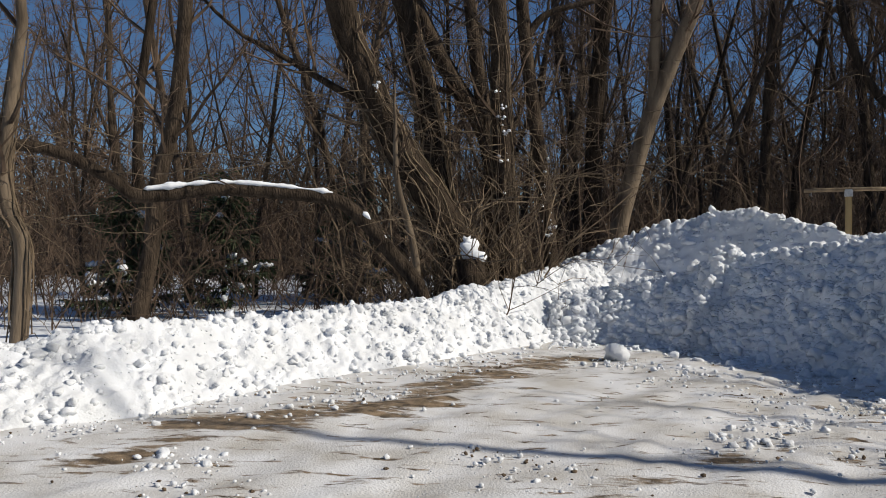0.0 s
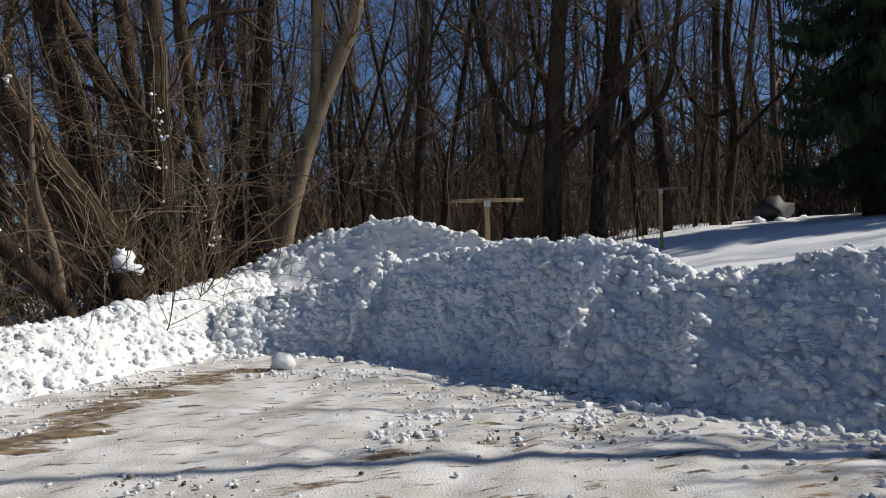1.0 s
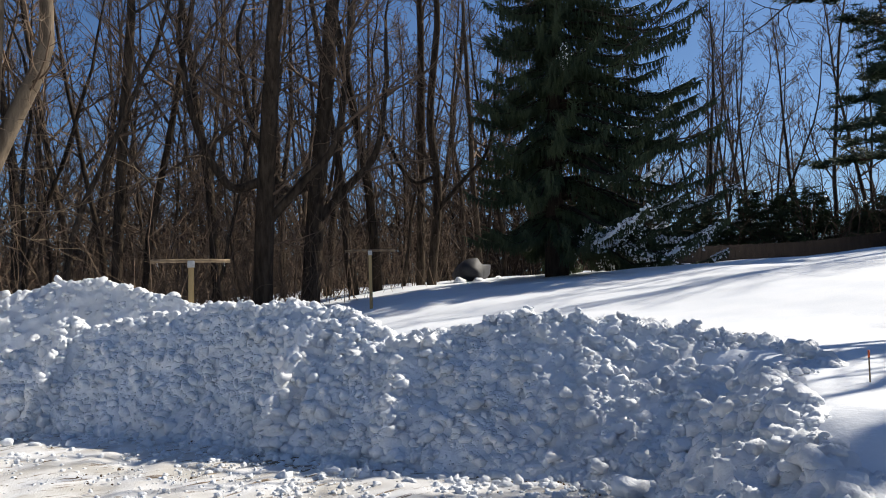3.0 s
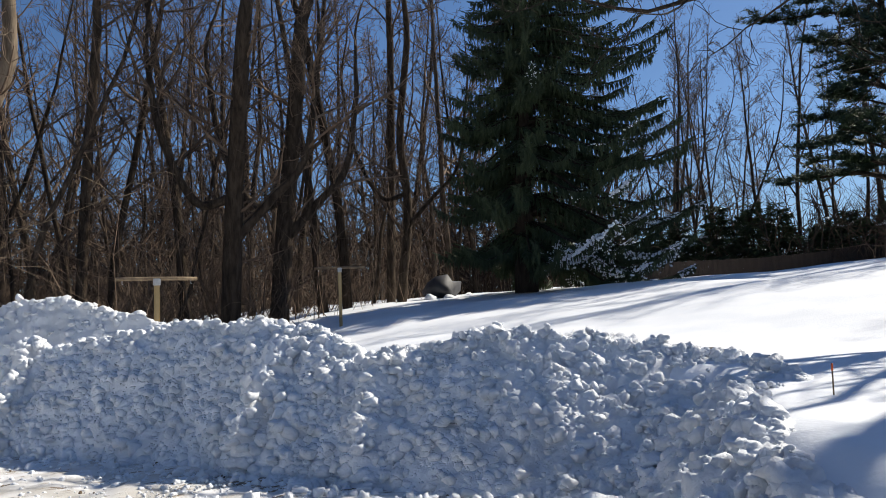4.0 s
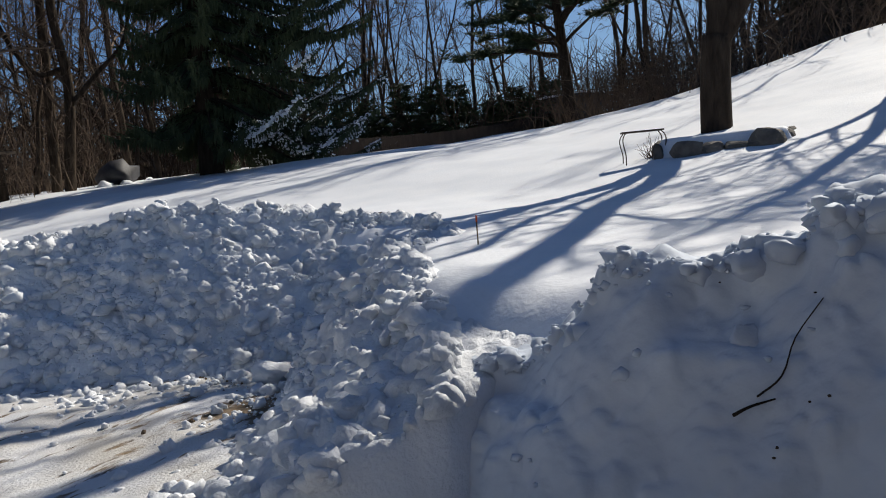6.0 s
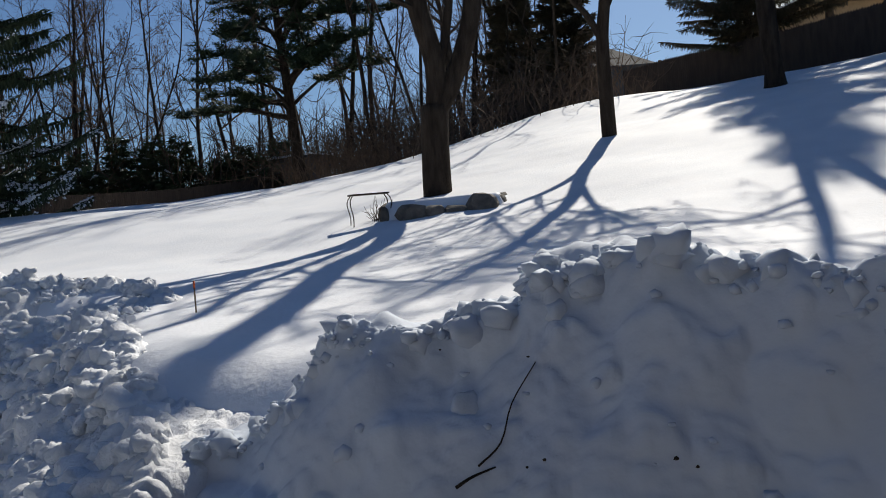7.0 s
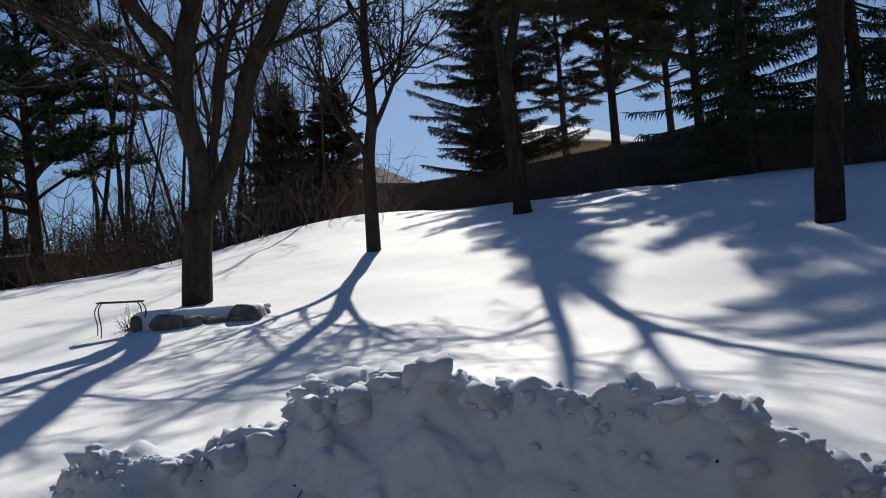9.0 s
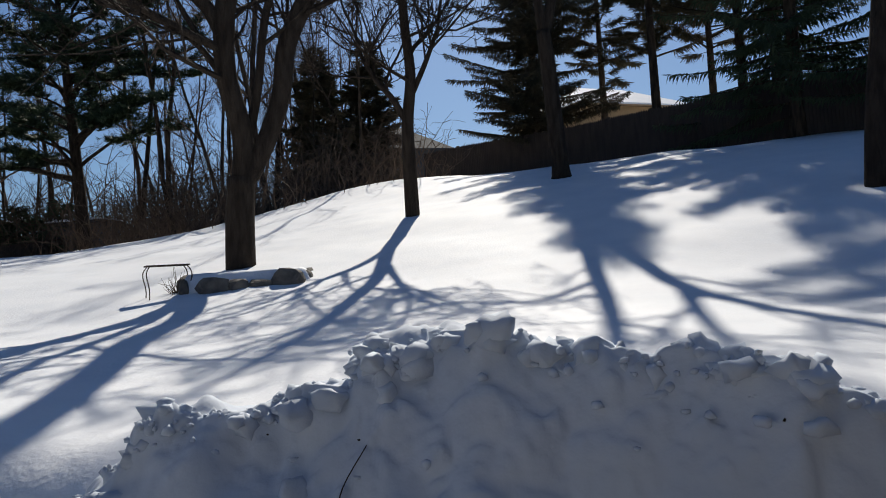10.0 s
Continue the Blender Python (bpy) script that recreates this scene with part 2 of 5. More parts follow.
def build_drive():
    xs, ys = list(np.arange(-18, -6, 0.5)) + list(np.arange(-6, 8, 0.075)), list(np.arange(-18, -4, 0.5)) + list(np.arange(-4, 15, 0.075))
    V, F, S = [], [], []
    ca, sa = math.cos(radians(52)), math.sin(radians(52))
    for y in ys:
        for x in xs:
            u, v = x * ca + y * sa, -x * sa + y * ca
            rut = noise.noise(Vector((u * 0.35, v * 2.4, 1))) * 0.035 + noise.noise(Vector((u * 1.3, v * 6, 4))) * 0.014
            z = rut + 0.010 * noise.noise(Vector((x * 6, y * 6, 2)))
            if in_drive(x, y) < -0.3:
                z -= 0.4
            V.append((x, y, z + 0.02))
            streak = 0.185 * math.exp(-((v - 5.2 + 0.25 * math.sin(u * 1.3)) / 0.62) ** 2) * ease((u - 2.8) / 1.5) * ease((11.5 - u) / 2.5)
            corner = 0.22 * math.exp(-((x - 5.35) / 0.55) ** 2 - ((y - 3.6) / 0.9) ** 2) + 0.16 * math.exp(-((x - 5.0) / 0.35) ** 2 - ((y - 7.6) / 0.8) ** 2)
            corner += 0.15 * math.exp(-((u - 3.3) / 0.7) ** 2 - ((v - 5.03) / 0.2) ** 2) + 0.16 * math.exp(-((u - 6.3) / 0.6) ** 2 - ((v - 1.8) / 0.2) ** 2) + 0.14 * math.exp(-((u - 4.8) / 1.2) ** 2 - ((v - 2.0) / 0.25) ** 2)
            # Unseen dirt added beside the west wall, to cut bounce onto the near bank.
            bare = 0.5 * ease((2.4 - x) / 0.8) * ease((1.4 - y) / 0.8)
            S.append(streak + corner + bare)
    w = len(xs)
    for j in range(len(ys) - 1):
        for i in range(w - 1):
            a = j * w + i
            F.append((a, a + 1, a + w + 1, a + w))
    d = piece("driveway", V, F, DRIVE)
    at = d.data.attributes.new("scrape", "FLOAT", "POINT")
    at.data.foreach_set("value", S)
    tagged(d, "ploughed driveway of packed snow with scraped bare dirt", "driveway", kind="structure")


build_ground()
build_drive()


# ---- snow banks ----
def resample(P, n):
    P = [Vector(p) for p in P]
    L = [0.0]
    for a, b in zip(P, P[1:]):
        L.append(L[-1] + (b - a).length)
    out = []
    for k in range(n + 1):
        s = L[-1] * k / n
        out.append(tuple(float(np.interp(s, L, [p[c] for p in P])) for c in range(len(P[0]))))
    return out


def lumps(p, size):
    """Rounded lumps of uneven strength: few stand out, many are nearly flat."""
    d, q = noise.voronoi(p / size)
    c = q[0]
    amp = math.sin(c.x * 12.9 + c.y * 78.2 + c.z * 37.7) * 43758.5
    amp -= math.floor(amp)
    return max(0.0, 1 - (d[0] / 0.75) ** 2) * min(1.0, (d[1] - d[0]) * 3.5) * (0.12 + 1.5 * amp ** 2.2)


def bank(name, label, front, crest, back, nu, nv, rough, clods, seed, small=0.012, large=0.09, wall=False, spurs=(), jag=1.0, soft=1.0, mat=None):
    """A ploughed ridge: front foot (x, y), crest (x, y, z), back foot (x, y); crumbled relief, loose clods and spurs (x0, y0, x1, y1, height, width)."""
    rng = random.Random(seed)
    Fp, Cp, Bp = resample(front, nu), resample(crest, nu), resample(back, nu)
    V, F = [], []
    nb = nv // 2
    ox = Vector((seed * 3.7, seed * 1.3, seed * 2.1))
    for i in range(nu + 1):
        f, c, b = Vector((*Fp[i], 0)), Vector(Cp[i]), Vector((*Bp[i], 0))
        f.z, b.z = terrain(f.x, f.y) - 0.08, terrain(b.x, b.y) - 0.15
        jz = jag * (0.05 * noise.noise(c * 2.1 + ox) + 0.05 * abs(noise.noise(c * 6.3 + ox)) + 0.03 * noise.noise(c * 14 + ox))
        end = ease(i / nu / 0.035) * ease((1 - i / nu) / 0.035)
        c.z = f.z + (c.z - f.z) * end - 0.1 * (1 - end)
        face = Vector((f.x - c.x, f.y - c.y, 0)).normalized()
        for j in range(nv + nb + 1):
            if j <= nv:
                s = j / nv
                if wall:
                    a, hz = (s / 0.4 * 0.74, 0.30 * ease(s / 0.4) + 0.06 * s) if s < 0.4 else (0.74 + 0.26 * ((s - 0.4) / 0.6) ** 1.5, 0.324 + 0.676 * ((s - 0.4) / 0.6))
                else:
                    a, hz = s, 0.75 * s + 0.25 * math.sin(s * math.pi / 2)
                p = f.lerp(c, a)
                p.z = f.z + (c.z - f.z) * hz + jz * s ** 5
                k = min(1.0, s * 5)
                nrm = (face * (1 - 0.6 * s) + Vector((0, 0, 0.6 + 0.4 * s))).normalized()
                edge = 1 + 0.7 * ease((s - 0.86) / 0.14) if wall else 1
            else:
                s = (j - nv) / nb
                p = c.lerp(b, s)
                p.z = b.z + (c.z - b.z) * (1 - ease(s)) + jz * (1 - s) ** 4
                k = 1 - s * 0.85
                nrm = (Vector((0, 0, 1)) - face * 0.5 * s).normalized()
                edge = 1.7 - 0.7 * s if wall else 1
            q = p + ox
            h = soft * (0.09 * noise.noise(q * 1.1) + 0.06 * noise.noise(q * 2.7) + 0.03 * noise.noise(q * 6))
            patch = 0.45 + 0.9 * max(0.0, min(1.0, 0.5 + 1.1 * noise.noise(q * 1.7 + Vector((9, 9, 9)))))
            h += rough * edge * patch * (0.3 * lumps(q, 0.26) + 0.42 * lumps(q * 1.01, 0.12) + 0.3 * lumps(q, 0.06) + 0.07 * noise.noise(q * 21) + 0.28 * noise.noise(q * 6))
            if wall:
                h += 0.028 * lumps(q, 0.34) + 0.024 * lumps(q * 1.02, 0.17) + 0.014 * lumps(q, 0.08)
            for x0, y0, x1, y1, sh, sw in spurs:
                dx, dy = x1 - x0, y1 - y0
                t = max(0.0, min(1.0, ((p.x - x0) * dx + (p.y - y0) * dy) / (dx * dx + dy * dy)))
                dd = (p.x - x0 - t * dx) ** 2 + (p.y - y0 - t * dy) ** 2
                h += sh * math.exp(-dd / (sw * sw)) * (0.7 + 0.6 * abs(noise.noise(q * 4)))
            V.append(p + nrm * h * k)
    w = nv + nb + 1
    for i in range(nu):
        for j in range(w - 1):
            a = i * w + j
            F.append((a, a + w, a + w + 1, a + 1))
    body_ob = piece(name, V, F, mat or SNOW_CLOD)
    tagged(body_ob, label, "snowbank")
    CV, CF = [], []
    for _ in range(clods):
        i = rng.randrange(int(nu * 0.04), nu + 1)
        j = nv + rng.randrange(-4, 4) if rng.random() < 0.22 else int(rng.random() * (nv + 3))
        if wall and j < nv * 0.9 and rng.random() < 0.85:
            j = int(rng.random() * nv * 0.45) if rng.random() < 0.35 else nv + rng.randrange(-3, 5)
        p = Vector(V[i * w + min(max(j, 0), w - 1)])
        r = small + (large - small) * rng.random() ** 3.8
        sink = 0.55 if wall else 0.42
        if not wall and rng.random() < 0.13:
            r, sink = rng.uniform(0.4, 1.0) * large, 0.1
        clod(CV, CF, rng, p + Vector((rng.gauss(0, 0.02), rng.gauss(0, 0.02), -r * sink)), r)
    for _ in range(clods // 8):
        i = rng.randrange(nu + 1)
        f, c = Vector(Fp[i]), Vector(Cp[i][:2])
        d = (f - c).normalized() * abs(rng.gauss(0, 0.28))
        p = Vector((f.x + d.x, f.y + d.y, 0))
        r = small + (large - small) * 0.7 * rng.random() ** 4
        clod(CV, CF, rng, Vector((p.x, p.y, terrain(p.x, p.y) + r * 0.3 + 0.015)), r)
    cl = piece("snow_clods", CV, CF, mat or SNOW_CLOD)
    tagged(cl, "loose broken clods of ploughed snow on the bank", "snow", kind="stuff")
    return body_ob


ICO = bmesh.new()
bmesh.ops.create_icosphere(ICO, subdivisions=2, radius=1)
ICO_V, ICO_F = [v.co.copy() for v in ICO.verts], [tuple(v.index for v in f.verts) for f in ICO.faces]
ICO.free()
ICO = bmesh.new()
bmesh.ops.create_icosphere(ICO, subdivisions=1, radius=1)
ICO1_V, ICO1_F = [v.co.copy() for v in ICO.verts], [tuple(v.index for v in f.verts) for f in ICO.faces]
ICO.free()


def clod(V, F, rng, p, r):
    vs, fs = (ICO_V, ICO_F) if r > 0.028 else (ICO1_V, ICO1_F)
    base = len(V)
    o = Vector((rng.random() * 50, rng.random() * 50, rng.random() * 50))
    sx, sy, sz = rng.uniform(0.8, 1.3), rng.uniform(0.8, 1.3), rng.uniform(0.65, 1.05)
    m = Matrix.Rotation(rng.random() * 6.3, 3, "Z")
    for v in vs:
        k = r * (1 + 0.7 * noise.noise(v * 1.2 + o) + 0.45 * noise.noise(v * 2.9 + o))
        V.append(p + m @ Vector((v.x * sx, v.y * sy, v.z * sz)) * k)
    F.extend(tuple(base + i for i in f) for f in fs)


bank("snow_bank", "long sunlit bank of ploughed snow along the drive before the woods",
     [(-6.5, 3.4), (-3.15, 6.3), (-2.3, 7.05), (-1.7, 8.0), (-0.92, 9.07), (0.66, 11.2), (2.3, 13.2), (3.0, 13.5), (3.7, 14.8)],
     [(-7.3, 4.4, 0.6), (-3.7, 7.2, 0.6), (-3.0, 7.76, 0.70), (-2.37, 8.62, 0.69), (-1.7, 9.62, 0.68), (-0.84, 10.7, 0.70), (0.24, 12.1, 0.81), (1.14, 13.4, 0.93), (2.03, 14.9, 1.12), (2.9, 15.8, 1.25), (3.7, 16.5, 0.9)],
     [(-8.3, 5.6), (-4.7, 8.3), (-3.3, 9.9), (-1.9, 11.9), (-0.6, 13.7), (1.0, 15.6), (2.6, 17.0), (3.6, 17.6)],
     520, 70, 0.085, 3600, 1, small=0.008, large=0.055)
bank("snow_mound", "high back heap of ploughed snow with a jagged sunlit top",
     [(1.6, 15.0), (2.4, 14.7), (3.7, 14.6), (4.9, 14.0), (5.8, 13.1), (6.8, 11.8)],
     [(1.5, 16.4, 0.8), (2.4, 16.4, 1.2), (3.03, 16.41, 1.48), (3.92, 16.17, 1.90), (4.96, 15.58, 2.17), (5.83, 14.43, 2.12), (6.42, 13.53, 1.80), (7.3, 12.2, 1.4)],
     [(2.5, 18.5), (4.2, 18.6), (6.4, 17.4), (8.0, 15.5), (8.8, 13.0)],
     240, 80, 0.06, 1200, 2, small=0.012, large=0.085, jag=1.8, soft=0.6)
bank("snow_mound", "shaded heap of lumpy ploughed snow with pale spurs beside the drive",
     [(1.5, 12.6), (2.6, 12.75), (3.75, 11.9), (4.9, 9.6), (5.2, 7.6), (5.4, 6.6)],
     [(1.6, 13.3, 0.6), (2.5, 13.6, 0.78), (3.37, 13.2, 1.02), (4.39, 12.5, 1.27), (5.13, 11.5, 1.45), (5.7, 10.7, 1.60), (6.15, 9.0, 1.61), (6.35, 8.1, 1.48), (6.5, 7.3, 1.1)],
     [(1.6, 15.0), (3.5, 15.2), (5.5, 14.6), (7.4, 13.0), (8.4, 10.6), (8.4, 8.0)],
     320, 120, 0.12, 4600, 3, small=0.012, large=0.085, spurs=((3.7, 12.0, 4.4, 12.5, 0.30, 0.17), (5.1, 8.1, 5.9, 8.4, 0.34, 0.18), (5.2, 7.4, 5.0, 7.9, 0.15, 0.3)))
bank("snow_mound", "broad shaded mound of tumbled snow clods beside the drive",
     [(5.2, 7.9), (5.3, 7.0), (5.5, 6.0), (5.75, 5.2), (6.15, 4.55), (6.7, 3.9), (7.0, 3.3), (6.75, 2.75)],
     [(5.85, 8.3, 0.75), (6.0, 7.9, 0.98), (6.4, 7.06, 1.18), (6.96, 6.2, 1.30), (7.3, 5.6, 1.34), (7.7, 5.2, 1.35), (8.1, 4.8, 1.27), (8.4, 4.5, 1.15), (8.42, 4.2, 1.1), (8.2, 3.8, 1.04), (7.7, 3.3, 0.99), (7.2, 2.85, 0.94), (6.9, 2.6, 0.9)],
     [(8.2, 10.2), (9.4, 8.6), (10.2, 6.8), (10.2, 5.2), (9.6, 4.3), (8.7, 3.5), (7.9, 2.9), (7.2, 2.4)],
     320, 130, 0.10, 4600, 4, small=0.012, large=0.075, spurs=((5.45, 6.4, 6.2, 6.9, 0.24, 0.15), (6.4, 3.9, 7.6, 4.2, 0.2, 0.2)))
# Its snow colour is darkened and blued to carry part of the shade.
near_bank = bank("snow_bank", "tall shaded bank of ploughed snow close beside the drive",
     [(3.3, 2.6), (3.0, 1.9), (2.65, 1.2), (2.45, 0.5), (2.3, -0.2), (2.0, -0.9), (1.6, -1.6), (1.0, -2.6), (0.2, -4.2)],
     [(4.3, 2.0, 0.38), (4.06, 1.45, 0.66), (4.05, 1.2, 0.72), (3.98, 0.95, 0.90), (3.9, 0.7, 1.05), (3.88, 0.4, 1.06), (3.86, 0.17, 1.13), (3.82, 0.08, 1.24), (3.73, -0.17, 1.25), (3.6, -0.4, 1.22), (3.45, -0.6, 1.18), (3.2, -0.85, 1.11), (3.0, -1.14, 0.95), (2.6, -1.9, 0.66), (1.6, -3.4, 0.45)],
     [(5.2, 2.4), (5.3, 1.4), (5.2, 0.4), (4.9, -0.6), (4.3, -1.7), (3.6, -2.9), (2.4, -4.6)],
     460, 130, 0.024, 1500, 5, small=0.01, large=0.055, wall=True, jag=1.1, soft=1.25, mat=SNOW_SHADED)
bank("snow_spill", "low lumpy spill of broken snow between drive and yard",
     [(2.85, 2.25), (3.7, 2.8), (4.7, 3.15), (5.4, 3.55), (6.2, 3.9)],
     [(3.6, 1.35, 0.6), (4.3, 1.68, 0.74), (4.9, 2.05, 0.84), (5.6, 2.5, 0.92), (6.2, 2.95, 0.98), (6.9, 3.4, 1.02)],
     [(4.5, 1.1), (5.0, 1.5), (5.6, 1.95), (6.4, 2.5), (7.5, 3.1)],
     220, 80, 0.10, 2200, 6, small=0.01, large=0.075)


# ---- bare trees ----
def grown_tree(name, label, stems, seed, mat, twig_mat=None, branch=2.2, count=9, sides=9, group="", levels=2, lift=0.10, spread=0.75, top=5.0, start=0.35):
    """A tree from stems of (points, foot radius, end radius, grows on?); each stem grows on upward and bears branches."""
    rng = random.Random(seed)
    foot = Vector(stems[0][0][0])
    foot.z = terrain(foot.x, foot.y) - 0.15
    t = root(name, foot, label, "tree", group)
    TV, TF, BV, BF = [], [], [], []
    for k, (pts, r0, r1, on) in enumerate(stems):
        line = [p - foot for p in smooth_line(pts, 5)]
        if k == 0:
            line = [Vector((line[0].x, line[0].y, 0.0))] + line
        rad = [r0 + (r1 - r0) * i / (len(line) - 1) for i in range(len(line))]
        if k == 0:
            rad[0] = r0 * 1.35
            rad[1] *= 1.12
        if on:
            d = line[-1] - line[-3]
            more = wander(rng, line[-1], d + Vector((0, 0, 0.2)), top * on, 8, 0.10, 0.10)[1:]
            rad += [max(0.012, r1 * (1 - 0.78 * (i + 1) / 8)) for i in range(8)]
            line += more
        tube(TV, TF, line, rad, sides)
        if on:
            sprout(BV, BF, rng, line, rad, 0, int(count * max(1.0, on)), branch, spread, lift, start if k == 0 else 0.25, levels)
    piece("trunk", TV, TF, mat, t)
    if BV:
        piece("crown", BV, BF, twig_mat or TWIG, t, smooth=False)
    return t


def climbing_vines(name, label, pts, r0, r1, count, seed, mat):
    """Vines that wind up a trunk, with short loose ends."""
    rng = random.Random(seed)
    V, F = [], []
    line = smooth_line(pts, 8)
    n = len(line)
    for _ in range(count):
        a, turn = rng.random() * 6.28, rng.uniform(-0.5, 0.5)
        i0, i1 = rng.randrange(0, n // 3), rng.randrange(n * 2 // 3, n)
        vine = []
        for i in range(i0, i1):
            t = i / n
            r = (r0 + (r1 - r0) * t) * rng.uniform(1.02, 1.18)
            b = a + turn * t * 3 + 0.15 * math.sin(i * 0.7)
            vine.append(line[i] + Vector((math.cos(b) * r, math.sin(b) * r, rng.gauss(0, 0.02))))
        w = rng.uniform(0.005, 0.014)
        tube(V, F, vine, [w] * len(vine), 4)
        for _ in range(5):
            p = vine[rng.randrange(len(vine))]
            d = Vector((rng.gauss(0, 1), rng.gauss(0, 1), rng.uniform(-0.7, 0.5)))
            e = wander(rng, p, d, rng.uniform(0.3, 1.4), 5, 0.3, -0.08)
            tube(V, F, e, [w * 0.6 * (1 - 0.15 * k) for k in range(6)], 3)
    tagged(piece(name, V, F, mat, smooth=False), label, "vine", kind="stuff")


def snow_strip(name, label, pts, width, thick, seed):
    """Snow lying along a limb."""
    rng = random.Random(seed)
    V, F = [], []
    line = smooth_line(pts, 18)
    rr = [width * max(0.2, 0.9 + 0.8 * noise.noise(p * 3.3) + 0.7 * noise.noise(p * 9)) for p in line]
    rr[0] = rr[-1] = width * 0.2
    tube(V, F, [Vector((0, 0, 0)) + p for p in line], rr, 8)
    for i in range(len(V)):
        c = line[i // 8] if i // 8 < len(line) else line[-1]
        V[i] = Vector((V[i].x, V[i].y, c.z + (V[i].z - c.z) * thick))
    return tagged(piece(name, V, F, SNOW), label, "snow")


# leaning tree with its stump, vines and arching limb before the woods
grown_tree("tree", "thick leaning bare tree wrapped in vines at the wood's edge", [
    ([(0.3, 15.32, 0.2), (0.3, 15.32, 0.97), (-0.02, 15.3, 2.04), (-0.7, 15.18, 3.1), (-1.19, 15.0, 4.04), (-1.63, 14.73, 5.03), (-1.9, 14.42, 5.97), (-1.95, 14.2, 6.6)], 0.36, 0.25, 1),
    ([(-1.25, 15.0, 4.15), (-1.9, 14.8, 4.4), (-2.8, 14.5, 4.9), (-3.6, 14.3, 5.3)], 0.09, 0.04, 0.5)], 11, BARK, count=10)
grown_tree("tree", "leaning bare tree with rough bark and hanging vines", [
    ([(0.04, 16.81, 0.1), (-0.09, 16.81, 1.98), (-0.24, 16.72, 3.16), (-0.4, 16.55, 4.31), (-0.66, 16.3, 5.41), (-0.9, 15.98, 6.46)], 0.30, 0.22, 1)], 12, BARK)
grown_tree("tree", "bare tree forked into two bent limbs", [
    ([(0.96, 17.31, 0.1), (0.98, 17.31, 2.25), (0.89, 17.2, 3.57), (0.61, 17.1, 4.28), (0.07, 16.93, 5.09), (-0.57, 16.59, 6.3), (-0.85, 16.4, 6.9)], 0.26, 0.15, 1),
    ([(0.89, 17.2, 3.57), (0.6, 16.89, 5.31), (0.45, 16.59, 6.41)], 0.17, 0.13, 1),
    ([(0.3, 17.0, 4.75), (-0.1, 16.95, 4.85), (-0.5, 16.9, 5.0)], 0.08, 0.04, 0.4)], 13, BARK)
grown_tree("tree", "straight bare tree with clinging vines and snow tufts", [
    ([(1.26, 16.31, 0.1), (1.26, 16.31, 0.94), (1.15, 16.27, 2.77), (1.09, 16.08, 4.22), (1.01, 15.72, 5.81), (0.95, 15.48, 6.61)], 0.24, 0.17, 1)], 14, BARK)
grown_tree("tree", "slim bare tree with snow plastered on its bark", [
    ([(2.25, 17.75, 0.1), (2.25, 17.75, 1.09), (2.07, 17.71, 2.89), (1.84, 17.52, 4.47), (1.6, 17.18, 6.1), (1.51, 16.88, 7.08)], 0.18, 0.13, 1),
    ([(1.62, 17.2, 6.0), (2.1, 17.1, 6.5), (3.2, 17.0, 6.75)], 0.10, 0.05, 0.6)], 15, BARK)
grown_tree("tree", "straight grey bare tree at the wood's edge", [
    ([(3.45, 20.12, 0.1), (3.45, 20.12, 1.54), (3.5, 20.04, 3.22), (3.51, 19.82, 4.87), (3.6, 19.4, 6.7), (3.62, 19.06, 7.81)], 0.26, 0.19, 1)], 16, BARK)
grown_tree("tree", "pale curved bare tree forked high behind the snow heap", [
    ([(3.7, 18.1, 0.1), (3.75, 18.05, 1.79), (4.05, 17.91, 3.16), (4.37, 17.69, 4.37), (4.72, 17.4, 5.42), (5.07, 17.05, 6.4), (5.21, 16.82, 7.03)], 0.22, 0.15, 1),
    ([(4.43, 17.65, 4.55), (4.4, 17.3, 6.12), (4.39, 17.03, 6.99)], 0.13, 0.10, 1)], 17, BARK_PALE)
grown_tree("tree", "bare bent tree rising out of the brush", [
    ([(-5.41, 14.01, 0.0), (-5.18, 14.17, 1.57), (-5.1, 14.16, 2.58), (-4.83, 14.15, 3.59), (-4.6, 13.99, 4.86), (-4.41, 13.73, 5.97)], 0.16, 0.12, 1)], 18, BARK)
grown_tree("tree", "crooked sunlit tree with shaggy vine bark", [
    ([(-4.75, 9.3, 0.1), (-4.73, 9.38, 1.4), (-4.85, 9.29, 1.92), (-4.88, 9.24, 2.38), (-4.73, 9.18, 3.35), (-4.58, 9.09, 4.04)], 0.10, 0.06, 0.8)], 19, BARK_PALE, count=6)
grown_tree("fallen_limb", "long arching dead limb with snow lying along its top", [
    ([(-0.28, 12.88, 0.1), (-0.28, 12.88, 0.8), (-0.78, 12.85, 1.45), (-1.22, 12.79, 1.96), (-1.66, 12.7, 2.26), (-2.6, 12.48, 2.36), (-3.41, 12.24, 2.38), (-4.4, 11.87, 2.25), (-4.74, 11.7, 2.48), (-5.4, 11.33, 2.85), (-6.0, 10.96, 2.93), (-7.2, 10.3, 3.1)], 0.13, 0.08, 0.4)], 20, BARK, count=7, branch=1.2)
grown_tree("tree", "short pale slanting sapling beside the stump", [
    ([(-0.41, 13.78, 0.1), (-0.41, 13.78, 1.01), (-0.51, 13.78, 1.69), (-0.71, 13.73, 2.41), (-0.78, 13.69, 2.84)], 0.075, 0.05, 0.3)], 21, BARK_PALE, count=5, branch=1.0)
snow_strip("limb_snow", "strip of snow lying on the arching limb", [(-1.66, 12.66, 2.37), (-2.6, 12.44, 2.47), (-3.41, 12.2, 2.49), (-4.35, 11.85, 2.36)], 0.06, 0.7, 1)
